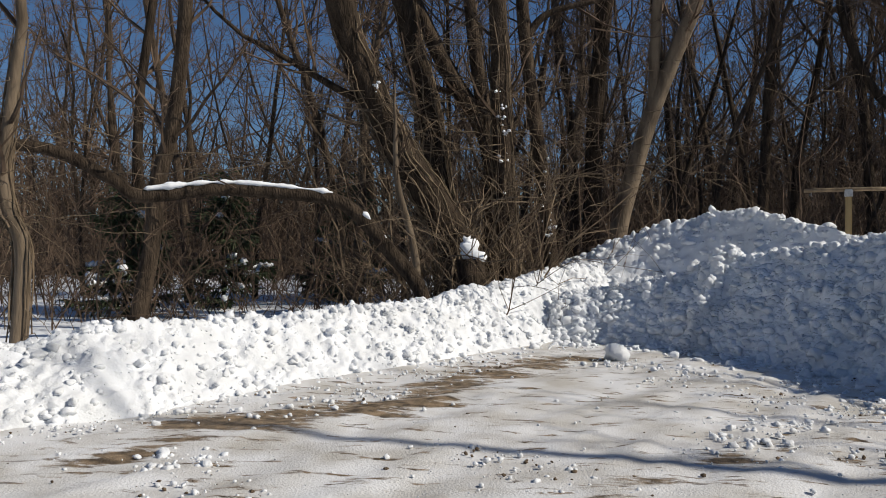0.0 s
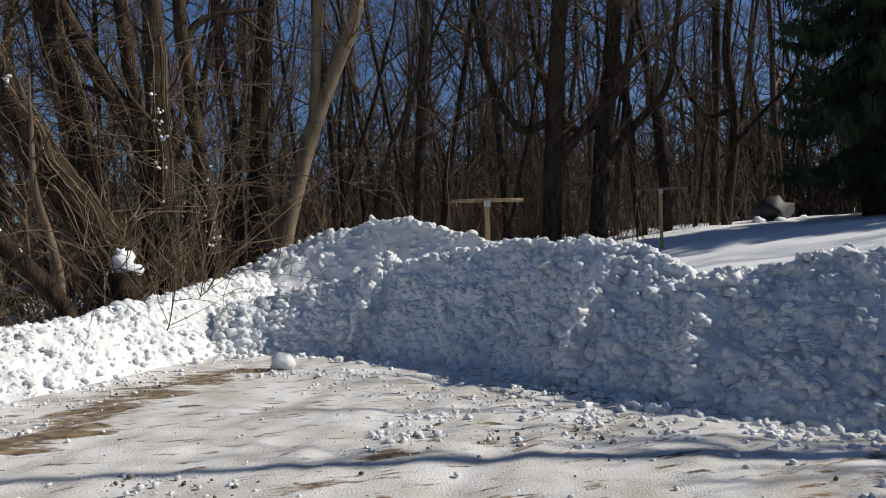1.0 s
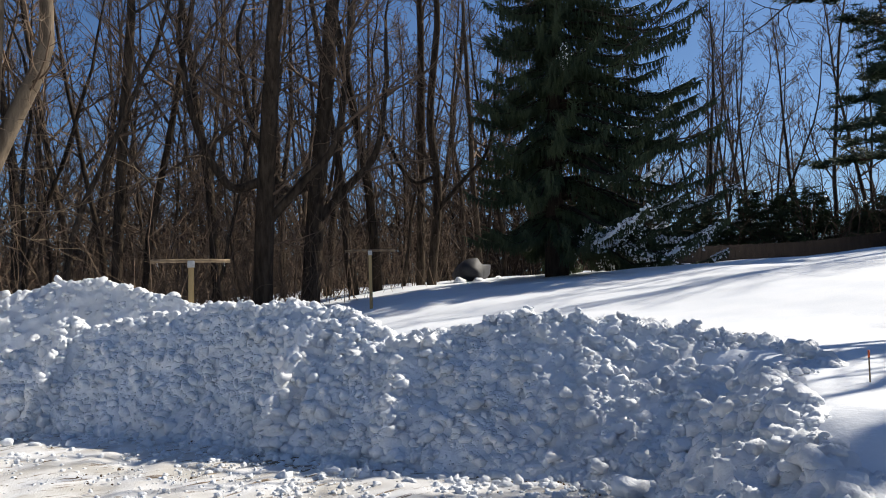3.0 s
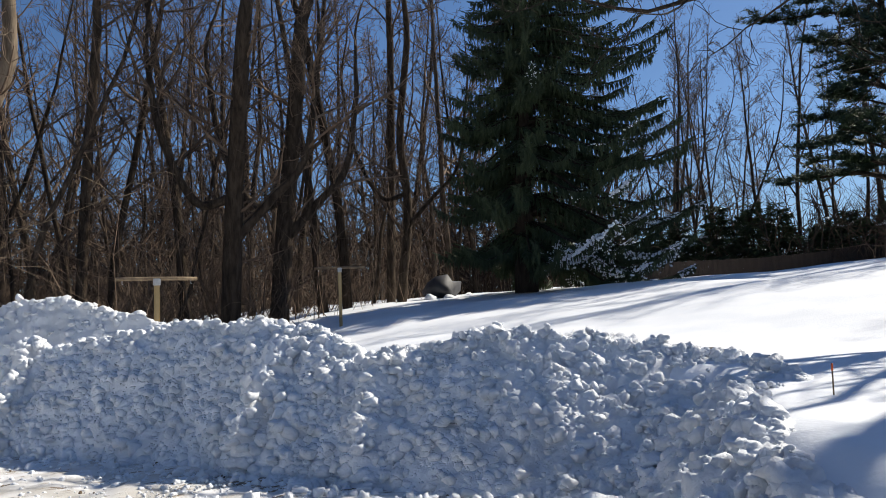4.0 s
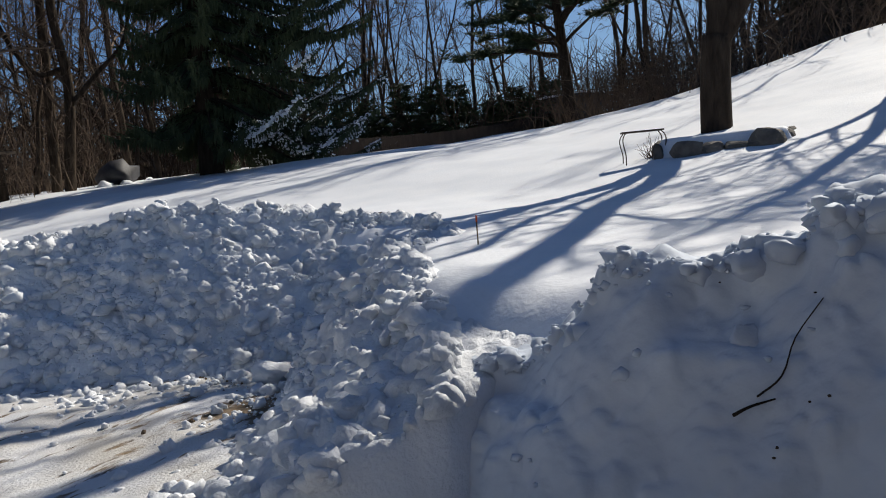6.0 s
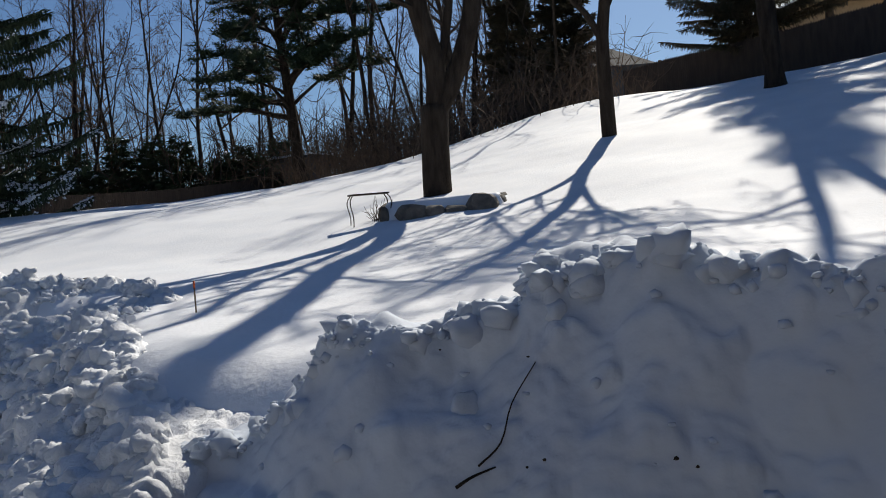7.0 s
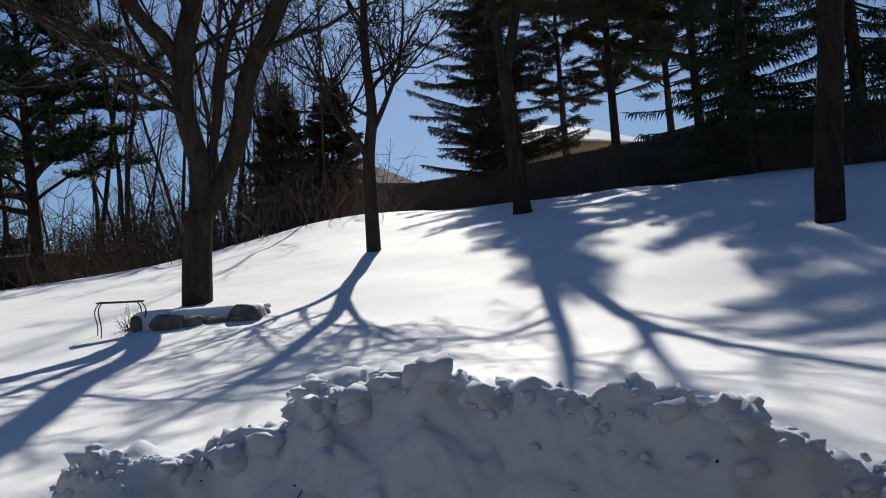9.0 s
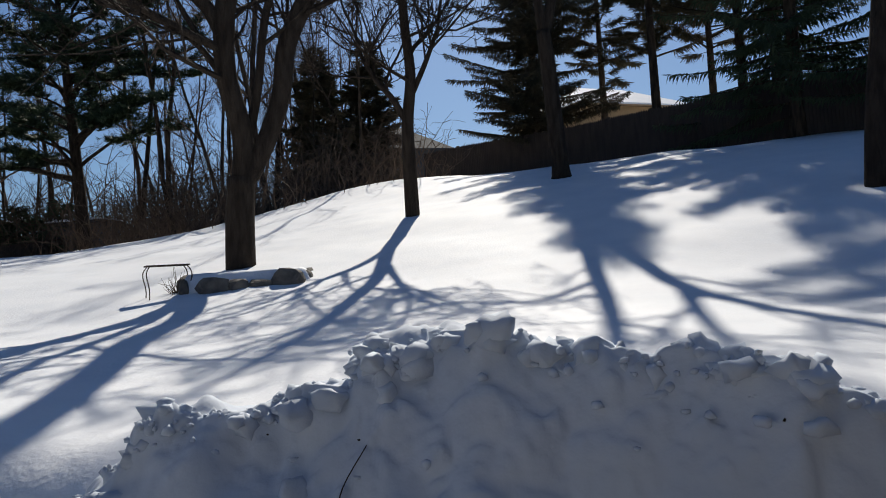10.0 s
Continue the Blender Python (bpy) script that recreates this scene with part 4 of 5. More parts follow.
def norway_spruce(label, loc, height, reach_near, reach_far, bearing, seed):
    """Great spruce: boughs that sink and turn up at their tips, hung with curtains of sprays; longer boughs on its sunny side."""
    rng = random.Random(seed)
    t = root("spruce", (loc[0], loc[1], terrain(*loc) - 0.1), label, "tree")
    TV, TF, NV, NF, CV, CF = [], [], [], [], [], []
    tube(TV, TF, [Vector((0.5 * (i / 10) ** 1.5, -0.5 * (i / 10) ** 1.5, height * i / 10)) for i in range(11)], [0.42 if i == 0 else 0.33 * (1.02 - i / 10) for i in range(11)], 10)

    def spray(p, d, ln, w):
        o = Matrix.Rotation(rng.random() * 6.28, 3, d) @ d.orthogonal().normalized()
        q = d.cross(o)
        b = len(NV)
        m = p + d * ln * 0.35
        NV.extend((p, m + o * w, p + d * ln, m - o * w, m + q * w, m - q * w))
        NF.extend([(b, b + 1, b + 2, b + 3), (b, b + 4, b + 2, b + 5)])

    down = Vector((0, 0, -1))
    for k in range(430):
        s = rng.random() ** 1.25
        z = 1.5 + (height - 1.5) * s
        a = rng.random() * 2 * math.pi
        lean = math.cos(a - bearing)
        ln = (reach_near + (reach_far - reach_near) * (0.5 + 0.5 * lean) ** 1.2) * (1 - s) ** 0.75 * rng.uniform(0.68, 1.16) + 0.3
        dip = (0.62 - 0.75 * s) + rng.gauss(0, 0.1)
        p = Vector((0.5 * s ** 1.5, -0.5 * s ** 1.5, z))
        line = [p.copy()]
        for i in range(8):
            f = i / 7
            d = Vector((math.cos(a) + rng.gauss(0, 0.05), math.sin(a) + rng.gauss(0, 0.05), 0.1 - dip * math.sin(math.pi * min(1, f * 1.15)) * 1.25 + 0.35 * f ** 4)).normalized()
            p = p + d * ln / 8
            p.z = max(p.z, 0.22 + 0.1 * rng.random())
            line.append(p.copy())
        tube(TV, TF, line, [max(0.008, 0.015 * ln * (1 - i / 9)) for i in range(9)], 4)
        m = int(ln / 0.05)
        for j in range(m):
            f = 0.12 + 0.88 * (j + rng.random()) / m
            i = min(int(f * 8), 7)
            q = line[i].lerp(line[i + 1], f * 8 - i)
            dr = (line[i + 1] - line[i]).normalized()
            sd = Vector((-dr.y, dr.x, 0)) * (1 if j % 2 else -1)
            wide = 0.42 * (1.1 - f) * min(1, ln / 2.5) * rng.random()
            q = q + sd * wide
            spray(q, (dr * 0.8 + sd * rng.uniform(0.2, 0.9) + Vector((0, 0, rng.uniform(-0.25, 0.1)))).normalized(), rng.uniform(0.16, 0.38), 0.022)
            spray(q, (down + dr * rng.uniform(0, 0.35) + sd * rng.uniform(-0.2, 0.3)).normalized(), rng.uniform(0.2, 0.62) * (1.15 - 0.6 * f), 0.03)
            if rng.random() < 0.6:
                spray(q - sd * 0.2 * rng.random(), (down + sd * rng.gauss(0, 0.3)).normalized(), rng.uniform(0.15, 0.45), 0.026)
        low = z < 4.2
        if lean > 0.1 and rng.random() < (0.5 if low else 0.3 * (1 - s)):
            for v in smooth_line(line[4 if low else 5:], 12):
                if noise.noise(v * 1.7 + Vector((k, 0, 0))) < -0.1:
                    continue
                for _ in range(9 if low else 2):
                    side = Vector((-math.sin(a), math.cos(a), 0)) * rng.gauss(0, 0.14 if low else 0.03)
                    clod(CV, CF, rng, v + side + Vector((rng.gauss(0, 0.04), rng.gauss(0, 0.04), 0.03 - 0.8 * side.length)), rng.uniform(0.015, 0.042 if low else 0.026))
    tagged(piece("bough_snow", CV, CF, SNOW, t, "white snow lying along the boughs"), kind="stuff")
    piece("trunk", TV, TF, BARK_DARK, t)
    piece("foliage", NV, NF, NEEDLE, t, smooth=False)


norway_spruce("tall dark Norway spruce with drooping snow-dusted boughs", (20.9, 17.2), 25.0, 2.6, 5.6, radians(-47), 61)


def white_pine(label, loc, height, limbs, reach, seed, lean, first=3.0):
    """Open pine: rising limbs that level out, with flat pads of needle tufts on their outer side shoots."""
    rng = random.Random(seed)
    t = root("pine", (loc[0], loc[1], terrain(loc[0], loc[1]) - 0.1), label, "tree")
    TV, TF, NV, NF = [], [], [], []
    ax = [Vector((lean[0] * (i / 10) ** 1.2, lean[1] * (i / 10) ** 1.2, height * i / 10)) for i in range(11)]
    tube(TV, TF, ax, [0.3 * (1.2 if i == 0 else 1 - i / 11) for i in range(11)], 9)
    for k in range(limbs):
        s = (k + rng.random()) / limbs
        z = first + (height - first) * s
        f = z / height * 10
        p = ax[min(int(f), 9)].lerp(ax[min(int(f), 9) + 1], f - int(f)) if f < 10 else ax[10]
        a = rng.random() * 6.28
        ln = reach * (1 - 0.75 * s ** 1.5) * rng.uniform(0.6, 1.2)
        rise = rng.uniform(0.1, 0.9)
        line = [p.copy()]
        q = p.copy()
        for i in range(7):
            d = Vector((math.cos(a), math.sin(a), rise * (1 - i / 5))) + Vector((rng.gauss(0, 0.12), rng.gauss(0, 0.12), rng.gauss(0, 0.08)))
            q = q + d.normalized() * ln / 7
            line.append(q.copy())
        tube(TV, TF, line, [max(0.012, 0.02 * ln * (1 - i / 8)) for i in range(8)], 4)
        for _ in range(int(5 + ln * 3)):
            i = rng.randrange(3, 8)
            b = rng.uniform(-1.3, 1.3)
            shoot = wander(rng, line[i], Vector((math.cos(a + b), math.sin(a + b), rng.uniform(-0.05, 0.3))), rng.uniform(0.4, 1.3), 4, 0.15, 0.03)
            tube(TV, TF, shoot, [0.012, 0.01, 0.009, 0.007, 0.005], 3)
            for _ in range(24):
                w = shoot[rng.randrange(1, 5)] + Vector((rng.gauss(0, 0.12), rng.gauss(0, 0.12), rng.gauss(0, 0.05)))
                for _ in range(6):
                    d = Vector((rng.gauss(0, 1), rng.gauss(0, 1), rng.uniform(-0.1, 1.0))).normalized()
                    o = d.orthogonal().normalized() * 0.03
                    e = len(NV)
                    tip = w + d * rng.uniform(0.16, 0.36)
                    NV.extend((w - o, w + o, tip))
                    NF.append((e, e + 1, e + 2))
    piece("trunk", TV, TF, BARK, t)
    piece("foliage", NV, NF, PINE_NEEDLE, t, smooth=False)


white_pine("tall white pine with rising limbs and flat needle pads", (37.5, 10.0), 16.5, 62, 6.0, 62, (-1.6, 0.6))
for k, (x, y, h, r, mat) in enumerate(((40.4, -0.4, 7.6, 2.0, BRUSH_NEEDLE), (42.0, -3.0, 8.2, 2.2, BRUSH_NEEDLE))):
    conifer("cedar", "rusty conical evergreen behind the slope", (x, y), h, r, 63 + k, mat, 0.4, 0.1, 34, 6, 0.1, 0.4, 0.034, 0.16, fine=0.05)
conifer("spruce", "dark broad evergreen before the neighbour's roof", (33.6, -9.5), 14.0, 3.5, 66, BRUSH_NEEDLE, 1.6, 0.12, 64, 6, 0.5, 0.25, 0.02, 0.22, uneven=0.35, fine=0.035)
for k, (x, y, h, r, sk) in enumerate(((35.2, -13.2, 15, 2.4, 4.6), (33.6, -15.0, 15, 2.4, 4.8), (31.6, -16.6, 15, 2.6, 4.6), (29.2, -12.9, 17.5, 4.0, 6.5), (27.0, -15.2, 20, 4.6, 5.0))):
    conifer("pine", "tall pine with bare lower trunk behind the fence", (x, y), h, r, 67 + k, BRUSH_NEEDLE, sk, 0.05, 32, 4, 0.3, 0.28, 0.022, 0.2, gaps=0.2, uneven=0.35, inner=0.3, fine=0.034, round_top=1.1, group="pines behind the fence")
for k, (x, y, h, r) in enumerate(((22.5, -14.2, 13, 3.4), (20.0, -16.0, 14, 3.6), (25.5, -15.6, 14, 3.4), (16.5, -16.5, 14, 3.8))):
    conifer("spruce", "dense dark spruce in deep shade by the fence", (x, y), h, r, 71 + k, NEEDLE, 1.0, 0.5, 50, 5, 0.7, 0.28, 0.022, 0.25, gaps=0.38, uneven=0.35, group="dark spruces by the fence")
for k in range(9):
    rr = random.Random(80 + k)
    conifer("cedar", "low evergreen with snow caught in its boughs beyond the fence", (42 + k * 0.5 + rr.uniform(-1, 1), 27 - k * 1.7), rr.uniform(2.6, 4.6), 1.5, 80 + k, NEEDLE, 0.3, 0.2, 18, 5, 0.2, 0.4, 0.04, 0.1, 0.9, 0.2, group="evergreens beyond the fence")


for k, (x, y, h, r) in enumerate(((-7.4, 18.0, 3.0, 1.0), (-6.1, 21.0, 3.4, 1.1), (-3.2, 23.5, 3.6, 1.1))):
    conifer("young_hemlock", "young evergreen dusted with snow in the wood", (x, y), h, r, 95 + k, NEEDLE, 0.3, 0.3, 16, 5, 0.3, 0.35, 0.03, 0.06, 0.5, 0.3, side=(0.3, -0.9), group="young evergreens in the wood")


# ---- fences ----
def stockade(name, label, line, height, pointed=0.0, post_every=2.4, mat=FENCE_WOOD):
    f = tagged(new(name), label, "fence", kind="")
    V, F = [], []
    PV = []
    dist = 0.0
    for (x0, y0), (x1, y1) in zip(line, line[1:]):
        L = math.hypot(x1 - x0, y1 - y0)
        ux, uy = (x1 - x0) / L, (y1 - y0) / L
        n = int(L / 0.11)
        for i in range(n):
            s = (i + 0.5) / n * L
            x, y = x0 + ux * s, y0 + uy * s
            z = terrain(x, y) - 0.1
            h = height + 0.1 + random.uniform(-0.02, 0.02)
            b = len(V)
            w, t = 0.05, 0.011
            for dx, dz in ((-w, 0), (w, 0), (w, h - pointed), (0, h), (-w, h - pointed)):
                for q in (-t, t):
                    V.append((x + ux * dx - uy * q, y + uy * dx + ux * q, z + dz))
            F.extend([(b, b + 2, b + 4, b + 6, b + 8), (b + 9, b + 7, b + 5, b + 3, b + 1)])
            F.extend([(b + i * 2, b + i * 2 + 1, b + (i * 2 + 3) % 10, b + (i * 2 + 2) % 10) for i in range(5)])
        for i in range(int(L / post_every) + 1):
            s = i * post_every
            PV.append((x0 + ux * s + uy * -0.06, y0 + uy * s + ux * 0.06))
    pk = piece("boarding", V, F, mat, f, smooth=False)
    tagged(pk, kind="stuff")
    bm = bmesh.new()
    box(bm, (0.1, 0.1, height + 0.25), Matrix.Translation((0, 0, height / 2)), 0.01)
    first = part("post", bm, mat, f)
    for i, (x, y) in enumerate(PV):
        o = first if i == 0 else new("post", first.data)
        o.parent = f
        o.location = (x, y, terrain(x, y) - 0.1)
    return f


stockade("fence", "brown board fence at the far edge of the yard", [(33.0, 22.5), (35.5, 20.3), (39.2, 17.4), (42.2, 15.3), (46.5, 12.0)], 0.95)
stockade("fence", "dark pointed stockade fence along the top of the slope", [(38.8, -5.3), (31.4, -9.9), (27.4, -11.8), (24.5, -13.1), (16.0, -17.5)], 1.75, 0.08)


# ---- houses ----
def house(name, label, x, y, z, w, d, wall_h, roof_h, turn, wall_mat, snow=True, roof_mat=TAN):
    h = root(name, (x, y, z), label, "house")
    h.rotation_euler = (0, 0, radians(turn))
    bm = bmesh.new()
    box(bm, (w, d, wall_h), Matrix.Translation((0, 0, wall_h / 2)))
    part("wall", bm, wall_mat, h)
    o, r = 0.5, w * 0.28
    for nm, mat, lift, ov in (("roof", roof_mat, 0, o), ("roof_snow", SNOW, 0.12, o * 0.9))[:2 if snow else 1]:
        z0 = wall_h + lift
        V = [(-w / 2 - ov, -d / 2 - ov, z0), (w / 2 + ov, -d / 2 - ov, z0), (w / 2 + ov, d / 2 + ov, z0), (-w / 2 - ov, d / 2 + ov, z0), (-w / 2 + r, 0, z0 + roof_h), (w / 2 - r, 0, z0 + roof_h)]
        V += [(a, b, c - 0.1) for a, b, c in V]
        F = [(0, 1, 5, 4), (1, 2, 5), (2, 3, 4, 5), (3, 0, 4), (6, 10, 11, 7), (7, 11, 8), (8, 11, 10, 9), (9, 10, 6), (0, 6, 7, 1), (1, 7, 8, 2), (2, 8, 9, 3), (3, 9, 6, 0)]
        piece(nm, V, F, mat, h, smooth=False)
    for i in range(3):
        bm = bmesh.new()
        box(bm, (1.0, 0.06, 1.2), Matrix.Translation((-w / 3 + i * w / 3, -d / 2 - 0.02, wall_h * 0.55)), 0.01)
        win = part("window", bm, SIDING, h)
        bm = bmesh.new()
        box(bm, (0.86, 0.04, 1.06), Matrix.Translation((-w / 3 + i * w / 3, -d / 2 - 0.05, wall_h * 0.55)))
        part("pane", bm, GLASS, win)
    return h


house("house", "neighbour's low house with a snow-covered hip roof", 48.5, -18.2, terrain(48, -18) - 0.1, 8.0, 7.0, 5.0, 1.8, 105, TAN)
house("house", "pale neighbour's house half hidden by evergreens", 62.0, -5.0, terrain(62, -5) - 0.1, 9, 7, 5.2, 2.4, 100, SHED_WALL, False, SHED_WALL)


def shed():
    s = root("shed", (45.8, 12.2, terrain(45.8, 12.2) - 0.05), "dark open shed with snow on its flat roof", "shed")
    s.rotation_euler = (0, 0, radians(70))
    for nm, size, at, mat in (("back_wall", (2.8, 0.08, 1.5), (0, 1.0, 0.75), SHED_WALL), ("side_wall", (0.08, 2.0, 1.5), (-1.36, 0, 0.75), SHED_WALL), ("side_wall", (0.08, 2.0, 1.5), (1.36, 0, 0.75), SHED_WALL),
                              ("roof", (3.2, 2.4, 0.1), (0, 0, 1.58), SHED_WALL), ("roof_snow", (3.1, 2.3, 0.12), (0, 0, 1.7), SNOW), ("shelf", (2.6, 0.6, 0.06), (0, 0.5, 0.7), SHED_WALL)):
        bm = bmesh.new()
        box(bm, size, Matrix.Translation(at), 0.02)
        part(nm, bm, mat, s)


shed()


# ---- clothes-line posts ----
def line_post(x, y, zt, bar, turn, post_mat, thick):
    z0 = terrain(x, y) - 0.1
    p = root("clothesline_post", (x, y, z0), "wooden T-shaped clothesline post standing in the snow", "post", "clothesline posts")
    p.rotation_euler = (0, 0, radians(turn))
    h = zt - z0
    bm = bmesh.new()
    box(bm, (thick, thick, h), Matrix.Translation((0, 0, h / 2)), 0.012)
    part("upright", bm, post_mat, p)
    V, F = [], []
    tube(V, F, [Vector((-bar / 2, 0, h + 0.035)), Vector((-bar / 4, 0, h + 0.04)), Vector((bar / 4, 0, h + 0.04)), Vector((bar / 2, 0, h + 0.03))], [0.032] * 4, 8)
    piece("crossbar", V, F, WOOD, p)
    bm = bmesh.new()
    box(bm, (thick * 1.3, thick * 1.3, 0.12), Matrix.Translation((0, 0, h - 0.02)), 0.01)
    part("bracket", bm, METAL, p, "galvanised metal bracket")
    for s in (-1, 1):
        V, F = [], []
        tube(V, F, [Vector((s * bar * 0.42, 0, h + 0.02)), Vector((s * bar * 0.42, 0, h - 0.05)), Vector((s * bar * 0.42 + 0.02, 0, h - 0.06))], [0.006] * 3, 5)
        piece("hook", V, F, METAL, p)


line_post(6.69, 13.5, 2.46, 1.33, -23, POST_WOOD, 0.095)
line_post(13.25, 17.14, 3.08, 1.32, -36, POST_WOOD, 0.085)


# ---- planter, plant stand, stake ----
def stand():
    s = root("plant_stand", (12.55, 2.25, terrain(12.55, 2.25)), "small metal plant stand with bowed legs in the snow", "plant stand")
    s.rotation_euler = (0, 0, radians(-66))
    z0 = 0.02
    bm = bmesh.new()
    box(bm, (0.6, 0.2, 0.022), Matrix.Translation((0, 0, 0.40)), 0.012)
    part("top", bm, DARK_METAL, s)
    for sx in (-1, 1):
        for sy in (-1, 1):
            V, F = [], []
            tube(V, F, smooth_line([(sx * 0.25, sy * 0.08, 0.39), (sx * 0.29, sy * 0.1, 0.33), (sx * 0.30, sy * 0.11, 0.25), (sx * 0.27, sy * 0.10, 0.08), (sx * 0.28, sy * 0.11, -0.1)], 4), [0.008] * 17, 6)
            piece("leg", V, F, DARK_METAL, s)


def rock(rng, p, size, turn):
    """An irregular field stone with blunt broken faces."""
    V = []
    o = Vector((rng.random() * 40, rng.random() * 40, rng.random() * 40))
    m = Matrix.Rotation(turn, 3, "Z")
    for v in ICO_V:
        q = Vector([math.copysign(abs(c) ** 0.7, c) for c in v])
        q *= 1 + 0.28 * noise.noise(v * 1.2 + o) + 0.14 * noise.noise(v * 3.1 + o)
        V.append(p + m @ Vector((q.x * size[0], q.y * size[1], q.z * size[2])))
    return V, list(ICO_F)


def planter():
    x0, y0 = 12.42, 1.2
    z0 = terrain(x0, y0)
    p = root("planter", (x0, y0, z0 - 0.12), "low bed edged with field stones round the tree, heaped with snow", "planter")
    rng = random.Random(9)
    for dx, dy, sx, sy, sz, h in ((0.12, 0.84, 0.10, 0.07, 0.15, 0.15), (0.03, 0.42, 0.17, 0.24, 0.14, 0.17), (0.0, 0.1, 0.15, 0.16, 0.13, 0.14), (0.03, -0.22, 0.15, 0.2, 0.12, 0.12),
                                  (0.02, -0.6, 0.2, 0.24, 0.17, 0.2), (0.45, -0.78, 0.22, 0.15, 0.15, 0.2), (0.55, 0.85, 0.24, 0.13, 0.15, 0.2), (1.1, 0.9, 0.24, 0.14, 0.14, 0.25), (1.0, -0.8, 0.24, 0.14, 0.14, 0.25)):
        piece("stone", *rock(rng, Vector((dx, dy, h)), (sx, sy, sz), rng.uniform(-0.2, 0.2)), STONE, p, smooth=False)
    nx, ny = 40, 36
    V, F = [], []
    for i in range(nx + 1):
        for j in range(ny + 1):
            x, y = -0.12 + 2.3 * i / nx, -0.98 + 1.95 * j / ny
            n = noise.noise(Vector((x * 2.3, y * 2.3, 5))) * 0.5 + noise.noise(Vector((x * 6, y * 6, 1))) * 0.2
            front = min(1.0, (x - 0.03 + 0.16 * n) / 0.2)
            edge = min(front, (0.97 - abs(y) + 0.05 * n) / 0.2)
            V.append((x, y, 0.36 + 0.025 * n + 0.035 * x if edge >= 1 else 0.02 + (0.34 + 0.025 * n + 0.035 * x) * ease(max(0.0, edge)) ** 0.6))
    for i in range(nx):
        for j in range(ny):
            a = i * (ny + 1) + j
            F.append((a, a + ny + 1, a + ny + 2, a + 1))
    piece("snow", V, F, SNOW, p, "thick snow lying over the bed")
    V, F = [], []
    for _ in range(26):
        q = wander(rng, Vector((0.2 + rng.gauss(0, 0.05), 0.95 + rng.gauss(0, 0.05), 0.1)), Vector((rng.gauss(0, 0.4), rng.gauss(0, 0.4), 1)), rng.uniform(0.2, 0.42), 4, 0.2, 0)
        tube(V, F, q, [0.006, 0.005, 0.004, 0.003, 0.002], 3)
    tagged(piece("dry_stalks", V, F, TWIG, p, "dry brown stalks", smooth=False), kind="stuff")


def stake():
    s = root("stake", (6.45, 2.36, terrain(6.45, 2.36) - 0.1), "thin driveway marker stake with an orange tip", "stake")
    V, F = [], []
    tube(V, F, [Vector((0, 0, 0)), Vector((0.01, 0, 0.15)), Vector((0.015, 0, 0.26))], [0.0055] * 3, 6)
    piece("rod", V, F, WOOD, s)
    V, F = [], []
    tube(V, F, [Vector((0.015, 0, 0.26)), Vector((0.018, 0, 0.31))], [0.007, 0.007], 6)
    piece("tip", V, F, ORANGE, s, "orange tip")


stand()
planter()
stake()


def covered_heap():
    h = root("covered_woodpile", (21.6, 22.0, terrain(21.6, 22) - 0.1), "low heap under a dark tarp with snow on it", "woodpile")
    rng = random.Random(4)
    V, F = [], []
    clod(V, F, rng, Vector((0, 0, 0.35)), 0.75)
    piece("tarp", V, F, TARP, h)
    V, F = [], []
    for dx, dy, dz, r in ((-0.9, -0.3, 0.02, 0.26), (-0.3, -0.8, 0.0, 0.26), (0.8, -0.5, 0.02, 0.26), (0.2, 0.25, 0.74, 0.24)):
        clod(V, F, rng, Vector((dx, dy, dz)), r)
    piece("snow", V, F, SNOW, h, "snow on the tarp")


covered_heap()


# ---- small things on the banks ----
def twig(x, y, z, pts, r, label):
    V, F = [], []
    line = smooth_line(pts, 4)
    tube(V, F, line, [r * (1 - 0.6 * i / len(line)) for i in range(len(line))], 5)
    o = piece("fallen_twig", V, F, BARK)
    o.location = (x, y, z)
    tagged(o, label, "twig")


twig(6.65, 10.6, 1.12, [(-0.1, 0.1, -0.05), (0.0, 0.0, 0.05), (0.12, -0.1, 0.1)], 0.012, "dark twig stuck in the snow heap")

tree_of_bank = BVHTree.FromPolygons([v.co for v in near_bank.data.vertices], [tuple(p.vertices) for p in near_bank.data.polygons])


def on_bank(y, z):
    hit = tree_of_bank.ray_cast(Vector((2.3, y, z)), Vector((1, 0, 0)))[0]
    return hit if hit else Vector((3.5, y, z))


def bank_litter():
    a, b, c, d = on_bank(0.33, 0.70), on_bank(0.26, 0.76), on_bank(0.22, 0.86), on_bank(0.14, 0.97)
    out = Vector((-0.012, 0, 0))
    twig(0, 0, 0, [a + out, b + out, c + out * 2, d + out], 0.0035, "thin dark twig lying against the snow bank")
    twig(0, 0, 0, [on_bank(0.40, 0.64) + out, on_bank(0.35, 0.67) + out, on_bank(0.28, 0.70) + out], 0.006, "short dark broken twig in the snow bank")
    rng = random.Random(12)
    for y, z, r in ((0.28, 0.58, 0.012), (0.29, 0.55, 0.01), (0.14, 0.72, 0.008), (0.19, 0.70, 0.008), (0.44, 1.0, 0.007), (-0.25, 0.72, 0.009), (-0.2, 0.74, 0.012), (0.16, 0.98, 0.008), (-0.85, 1.05, 0.009)):
        V, F = [], []
        clod(V, F, rng, on_bank(y, z), r * 0.6)
        tagged(piece("dirt_speck", V, F, BARK), "small dark bit of dirt on the snow bank", "dirt", "bits of dirt on the bank")


bank_litter()


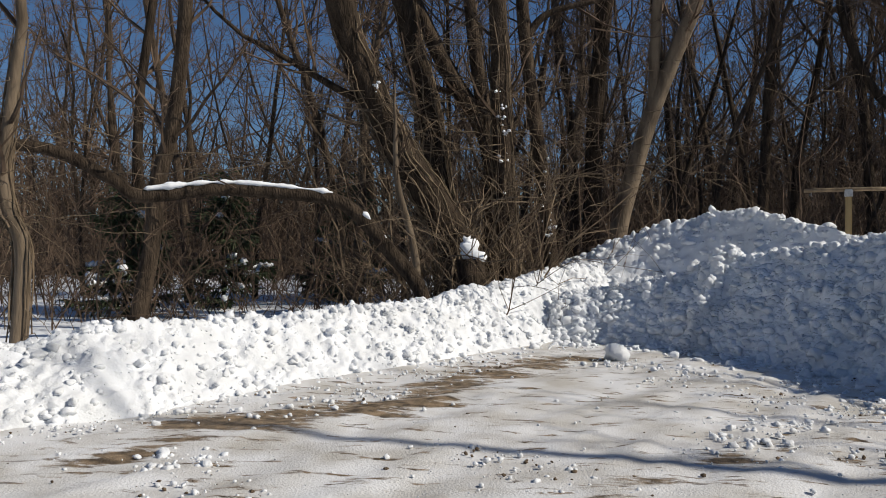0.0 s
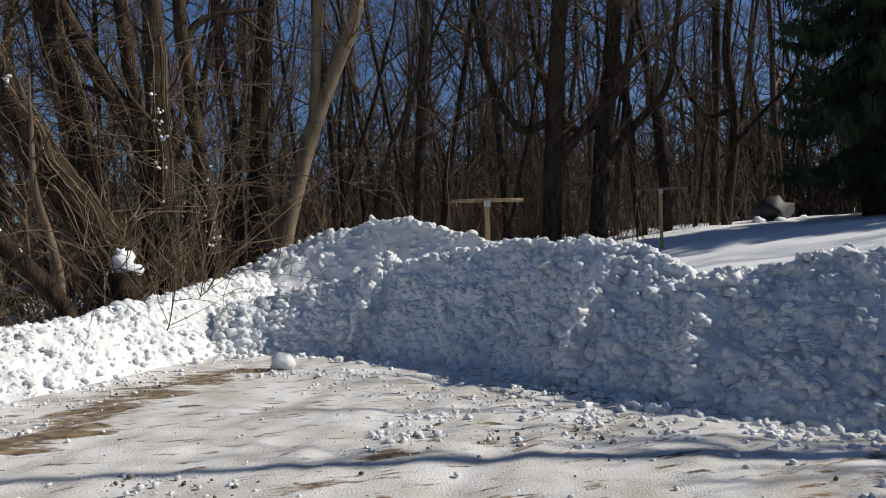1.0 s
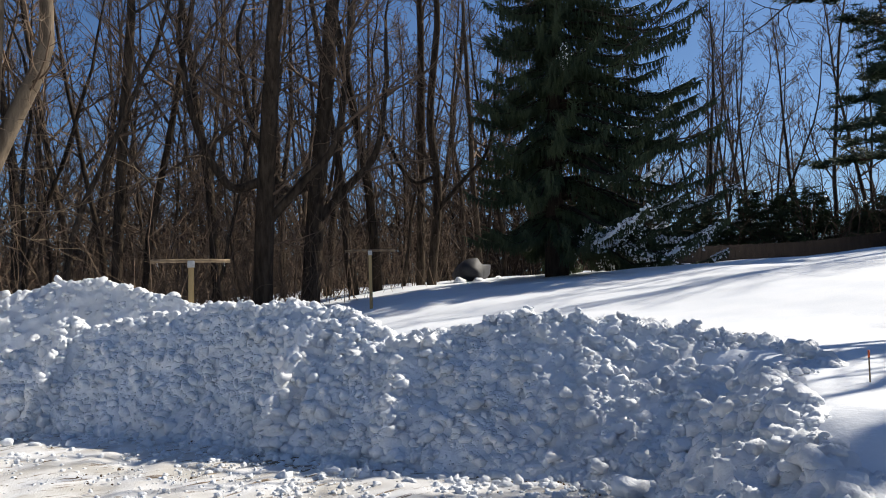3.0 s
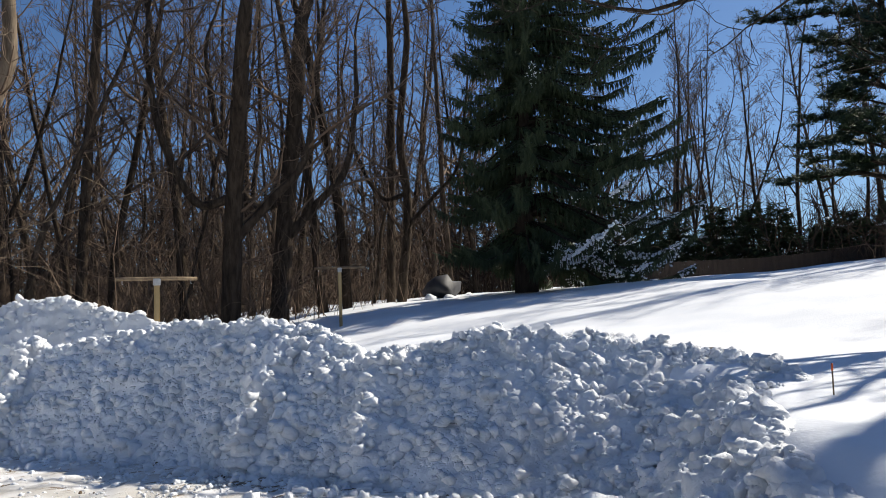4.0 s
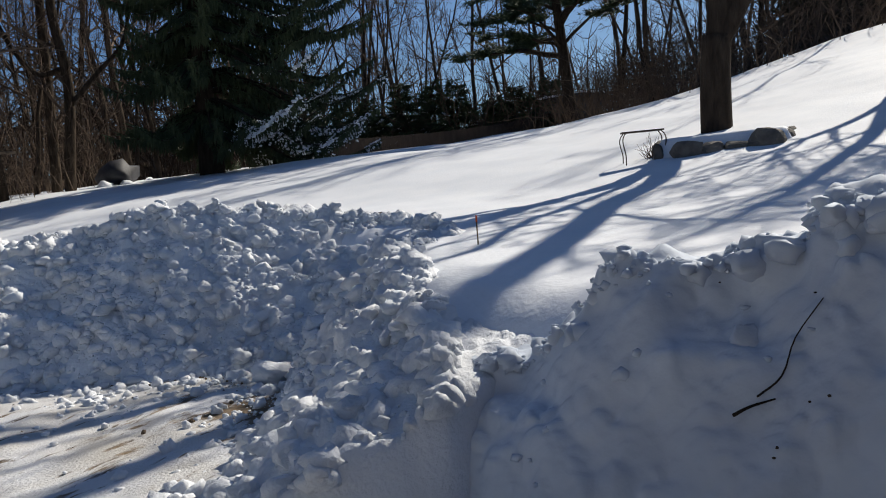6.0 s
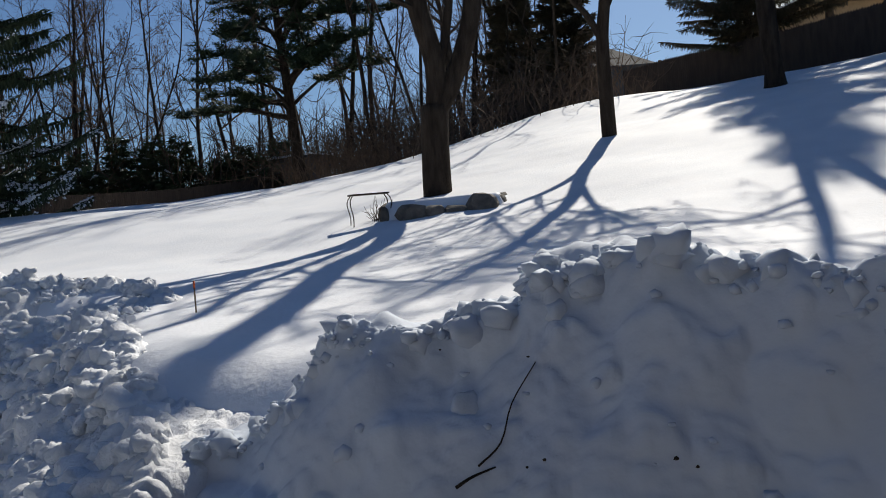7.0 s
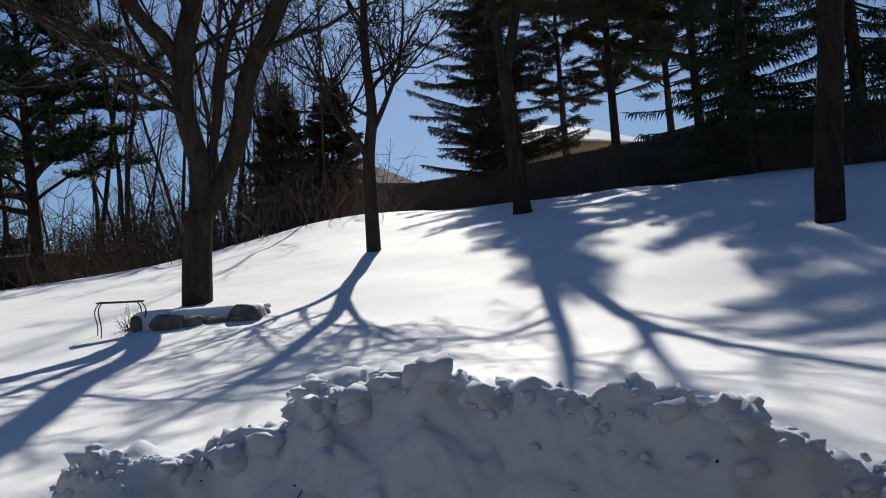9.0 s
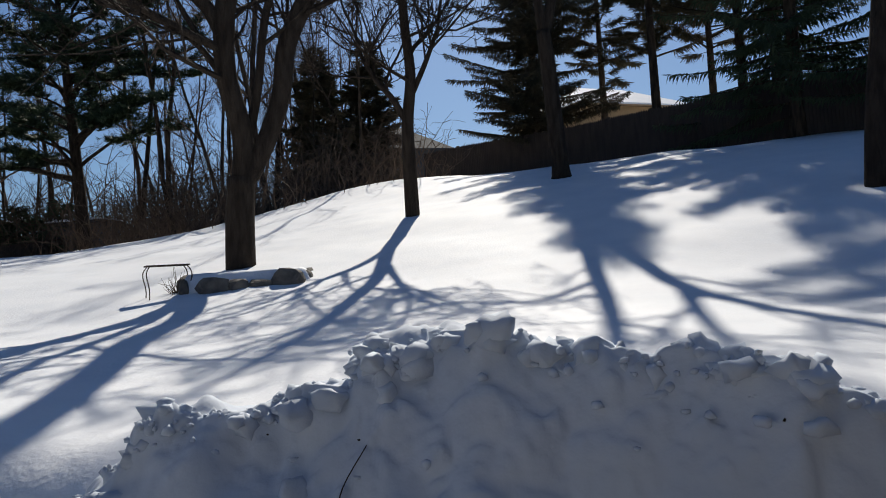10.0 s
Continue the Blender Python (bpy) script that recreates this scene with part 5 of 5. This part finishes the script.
def drive_crumbs(name, label, count, mat, seed, rmax):
    rng = random.Random(seed)
    V, F = [], []
    while len(V) < count * 12:
        x, y = rng.uniform(-4, 6.2), rng.uniform(2, 13)
        d = in_drive(x, y)
        if d < 0.4 or rng.random() > 0.05 + 0.8 * math.exp(-(d - 0.8) / 0.5) + (0.8 if noise.noise(Vector((x * 0.7 + 0.5 * y, y * 0.9, 7))) > 0.28 else 0):
            continue
        r = 0.004 + rmax * rng.random() ** 5
        clod(V, F, rng, Vector((x, y, 0.02 + r * 0.3)), r)
    tagged(piece(name, V, F, mat), label, "debris", kind="stuff")


drive_crumbs("snow_crumbs", "crumbs of broken snow strewn over the drive", 5200, SNOW_CLOD, 21, 0.022)
drive_crumbs("dirt_crumbs", "crumbs of dark frozen dirt strewn over the drive", 1600, DIRT, 22, 0.016)


def clod_row(pts, count, spread, rmax, seed):
    """A ragged low row of snow clods that the plough let fall."""
    rng = random.Random(seed)
    V, F = [], []
    line = resample(pts, 60)
    for _ in range(count):
        x, y = line[rng.randrange(61)]
        r = 0.008 + rmax * rng.random() ** 3
        clod(V, F, rng, Vector((x + rng.gauss(0, spread), y + rng.gauss(0, spread), 0.02 + r * 0.3)), r)
    tagged(piece("clod_row", V, F, SNOW_CLOD), "ragged row of fallen snow clods on the drive", "snow", kind="stuff")


clod_row([(2.3, 6.1), (3.4, 7.3), (4.5, 8.4)], 260, 0.22, 0.024, 31)
clod_row([(2.1, 10.7), (3.0, 10.1), (4.3, 8.9), (4.7, 7.4)], 360, 0.24, 0.028, 32)
clod_row([(4.0, 7.2), (4.6, 5.9), (5.2, 4.8)], 240, 0.24, 0.026, 33)
clod_row([(-1.5, 5.7), (-1.2, 5.4)], 80, 0.14, 0.03, 34)
clod_row([(-1.4, 7.1), (-0.2, 8.4)], 80, 0.25, 0.03, 35)


def clod_thing(x, y, z, r, seed, mat, label):
    V, F = [], []
    clod(V, F, random.Random(seed), Vector((0, 0, 0)), r)
    o = piece("snow_block", V, F, mat)
    o.location = (x, y, z)
    tagged(o, label, "snow block")


clod_thing(2.45, 10.95, 0.1, 0.15, 1, SNOW_CLOD, "rounded block of snow lying on the drive")
clod_thing(5.87, 6.5, 0.12, 0.18, 2, SNOW_CLOD, "large pale block of snow at the mound's foot")
clod_thing(5.95, 3.95, 0.1, 0.13, 3, SNOW_CLOD, "block of snow on a patch of bare dirt")
clod_thing(4.45, 1.98, 0.45, 0.17, 4, SNOW_CLOD, "rounded block of snow with a dark leaf on it")
clod_thing(4.75, 1.8, 0.45, 0.14, 5, SNOW_CLOD, "rounded block of snow beside the bank")
clod_thing(8.48, 4.3, 1.1, 0.1, 6, STONE, "dark icy lump on the mound's crest")


def block_west_sky():
    # Unseen wall, added to keep western sky light off the near snow bank.
    bm = bmesh.new()
    box(bm, (0.3, 14, 7.0), Matrix.Translation((-1.3, -4.4, 3.4)), 0.02)
    w = part("sky_block_west", bm, SHED_WALL, None)
    tagged(w, "unseen dark wall added west of the drive to dim the near bank", "wall", kind="structure")


block_west_sky()
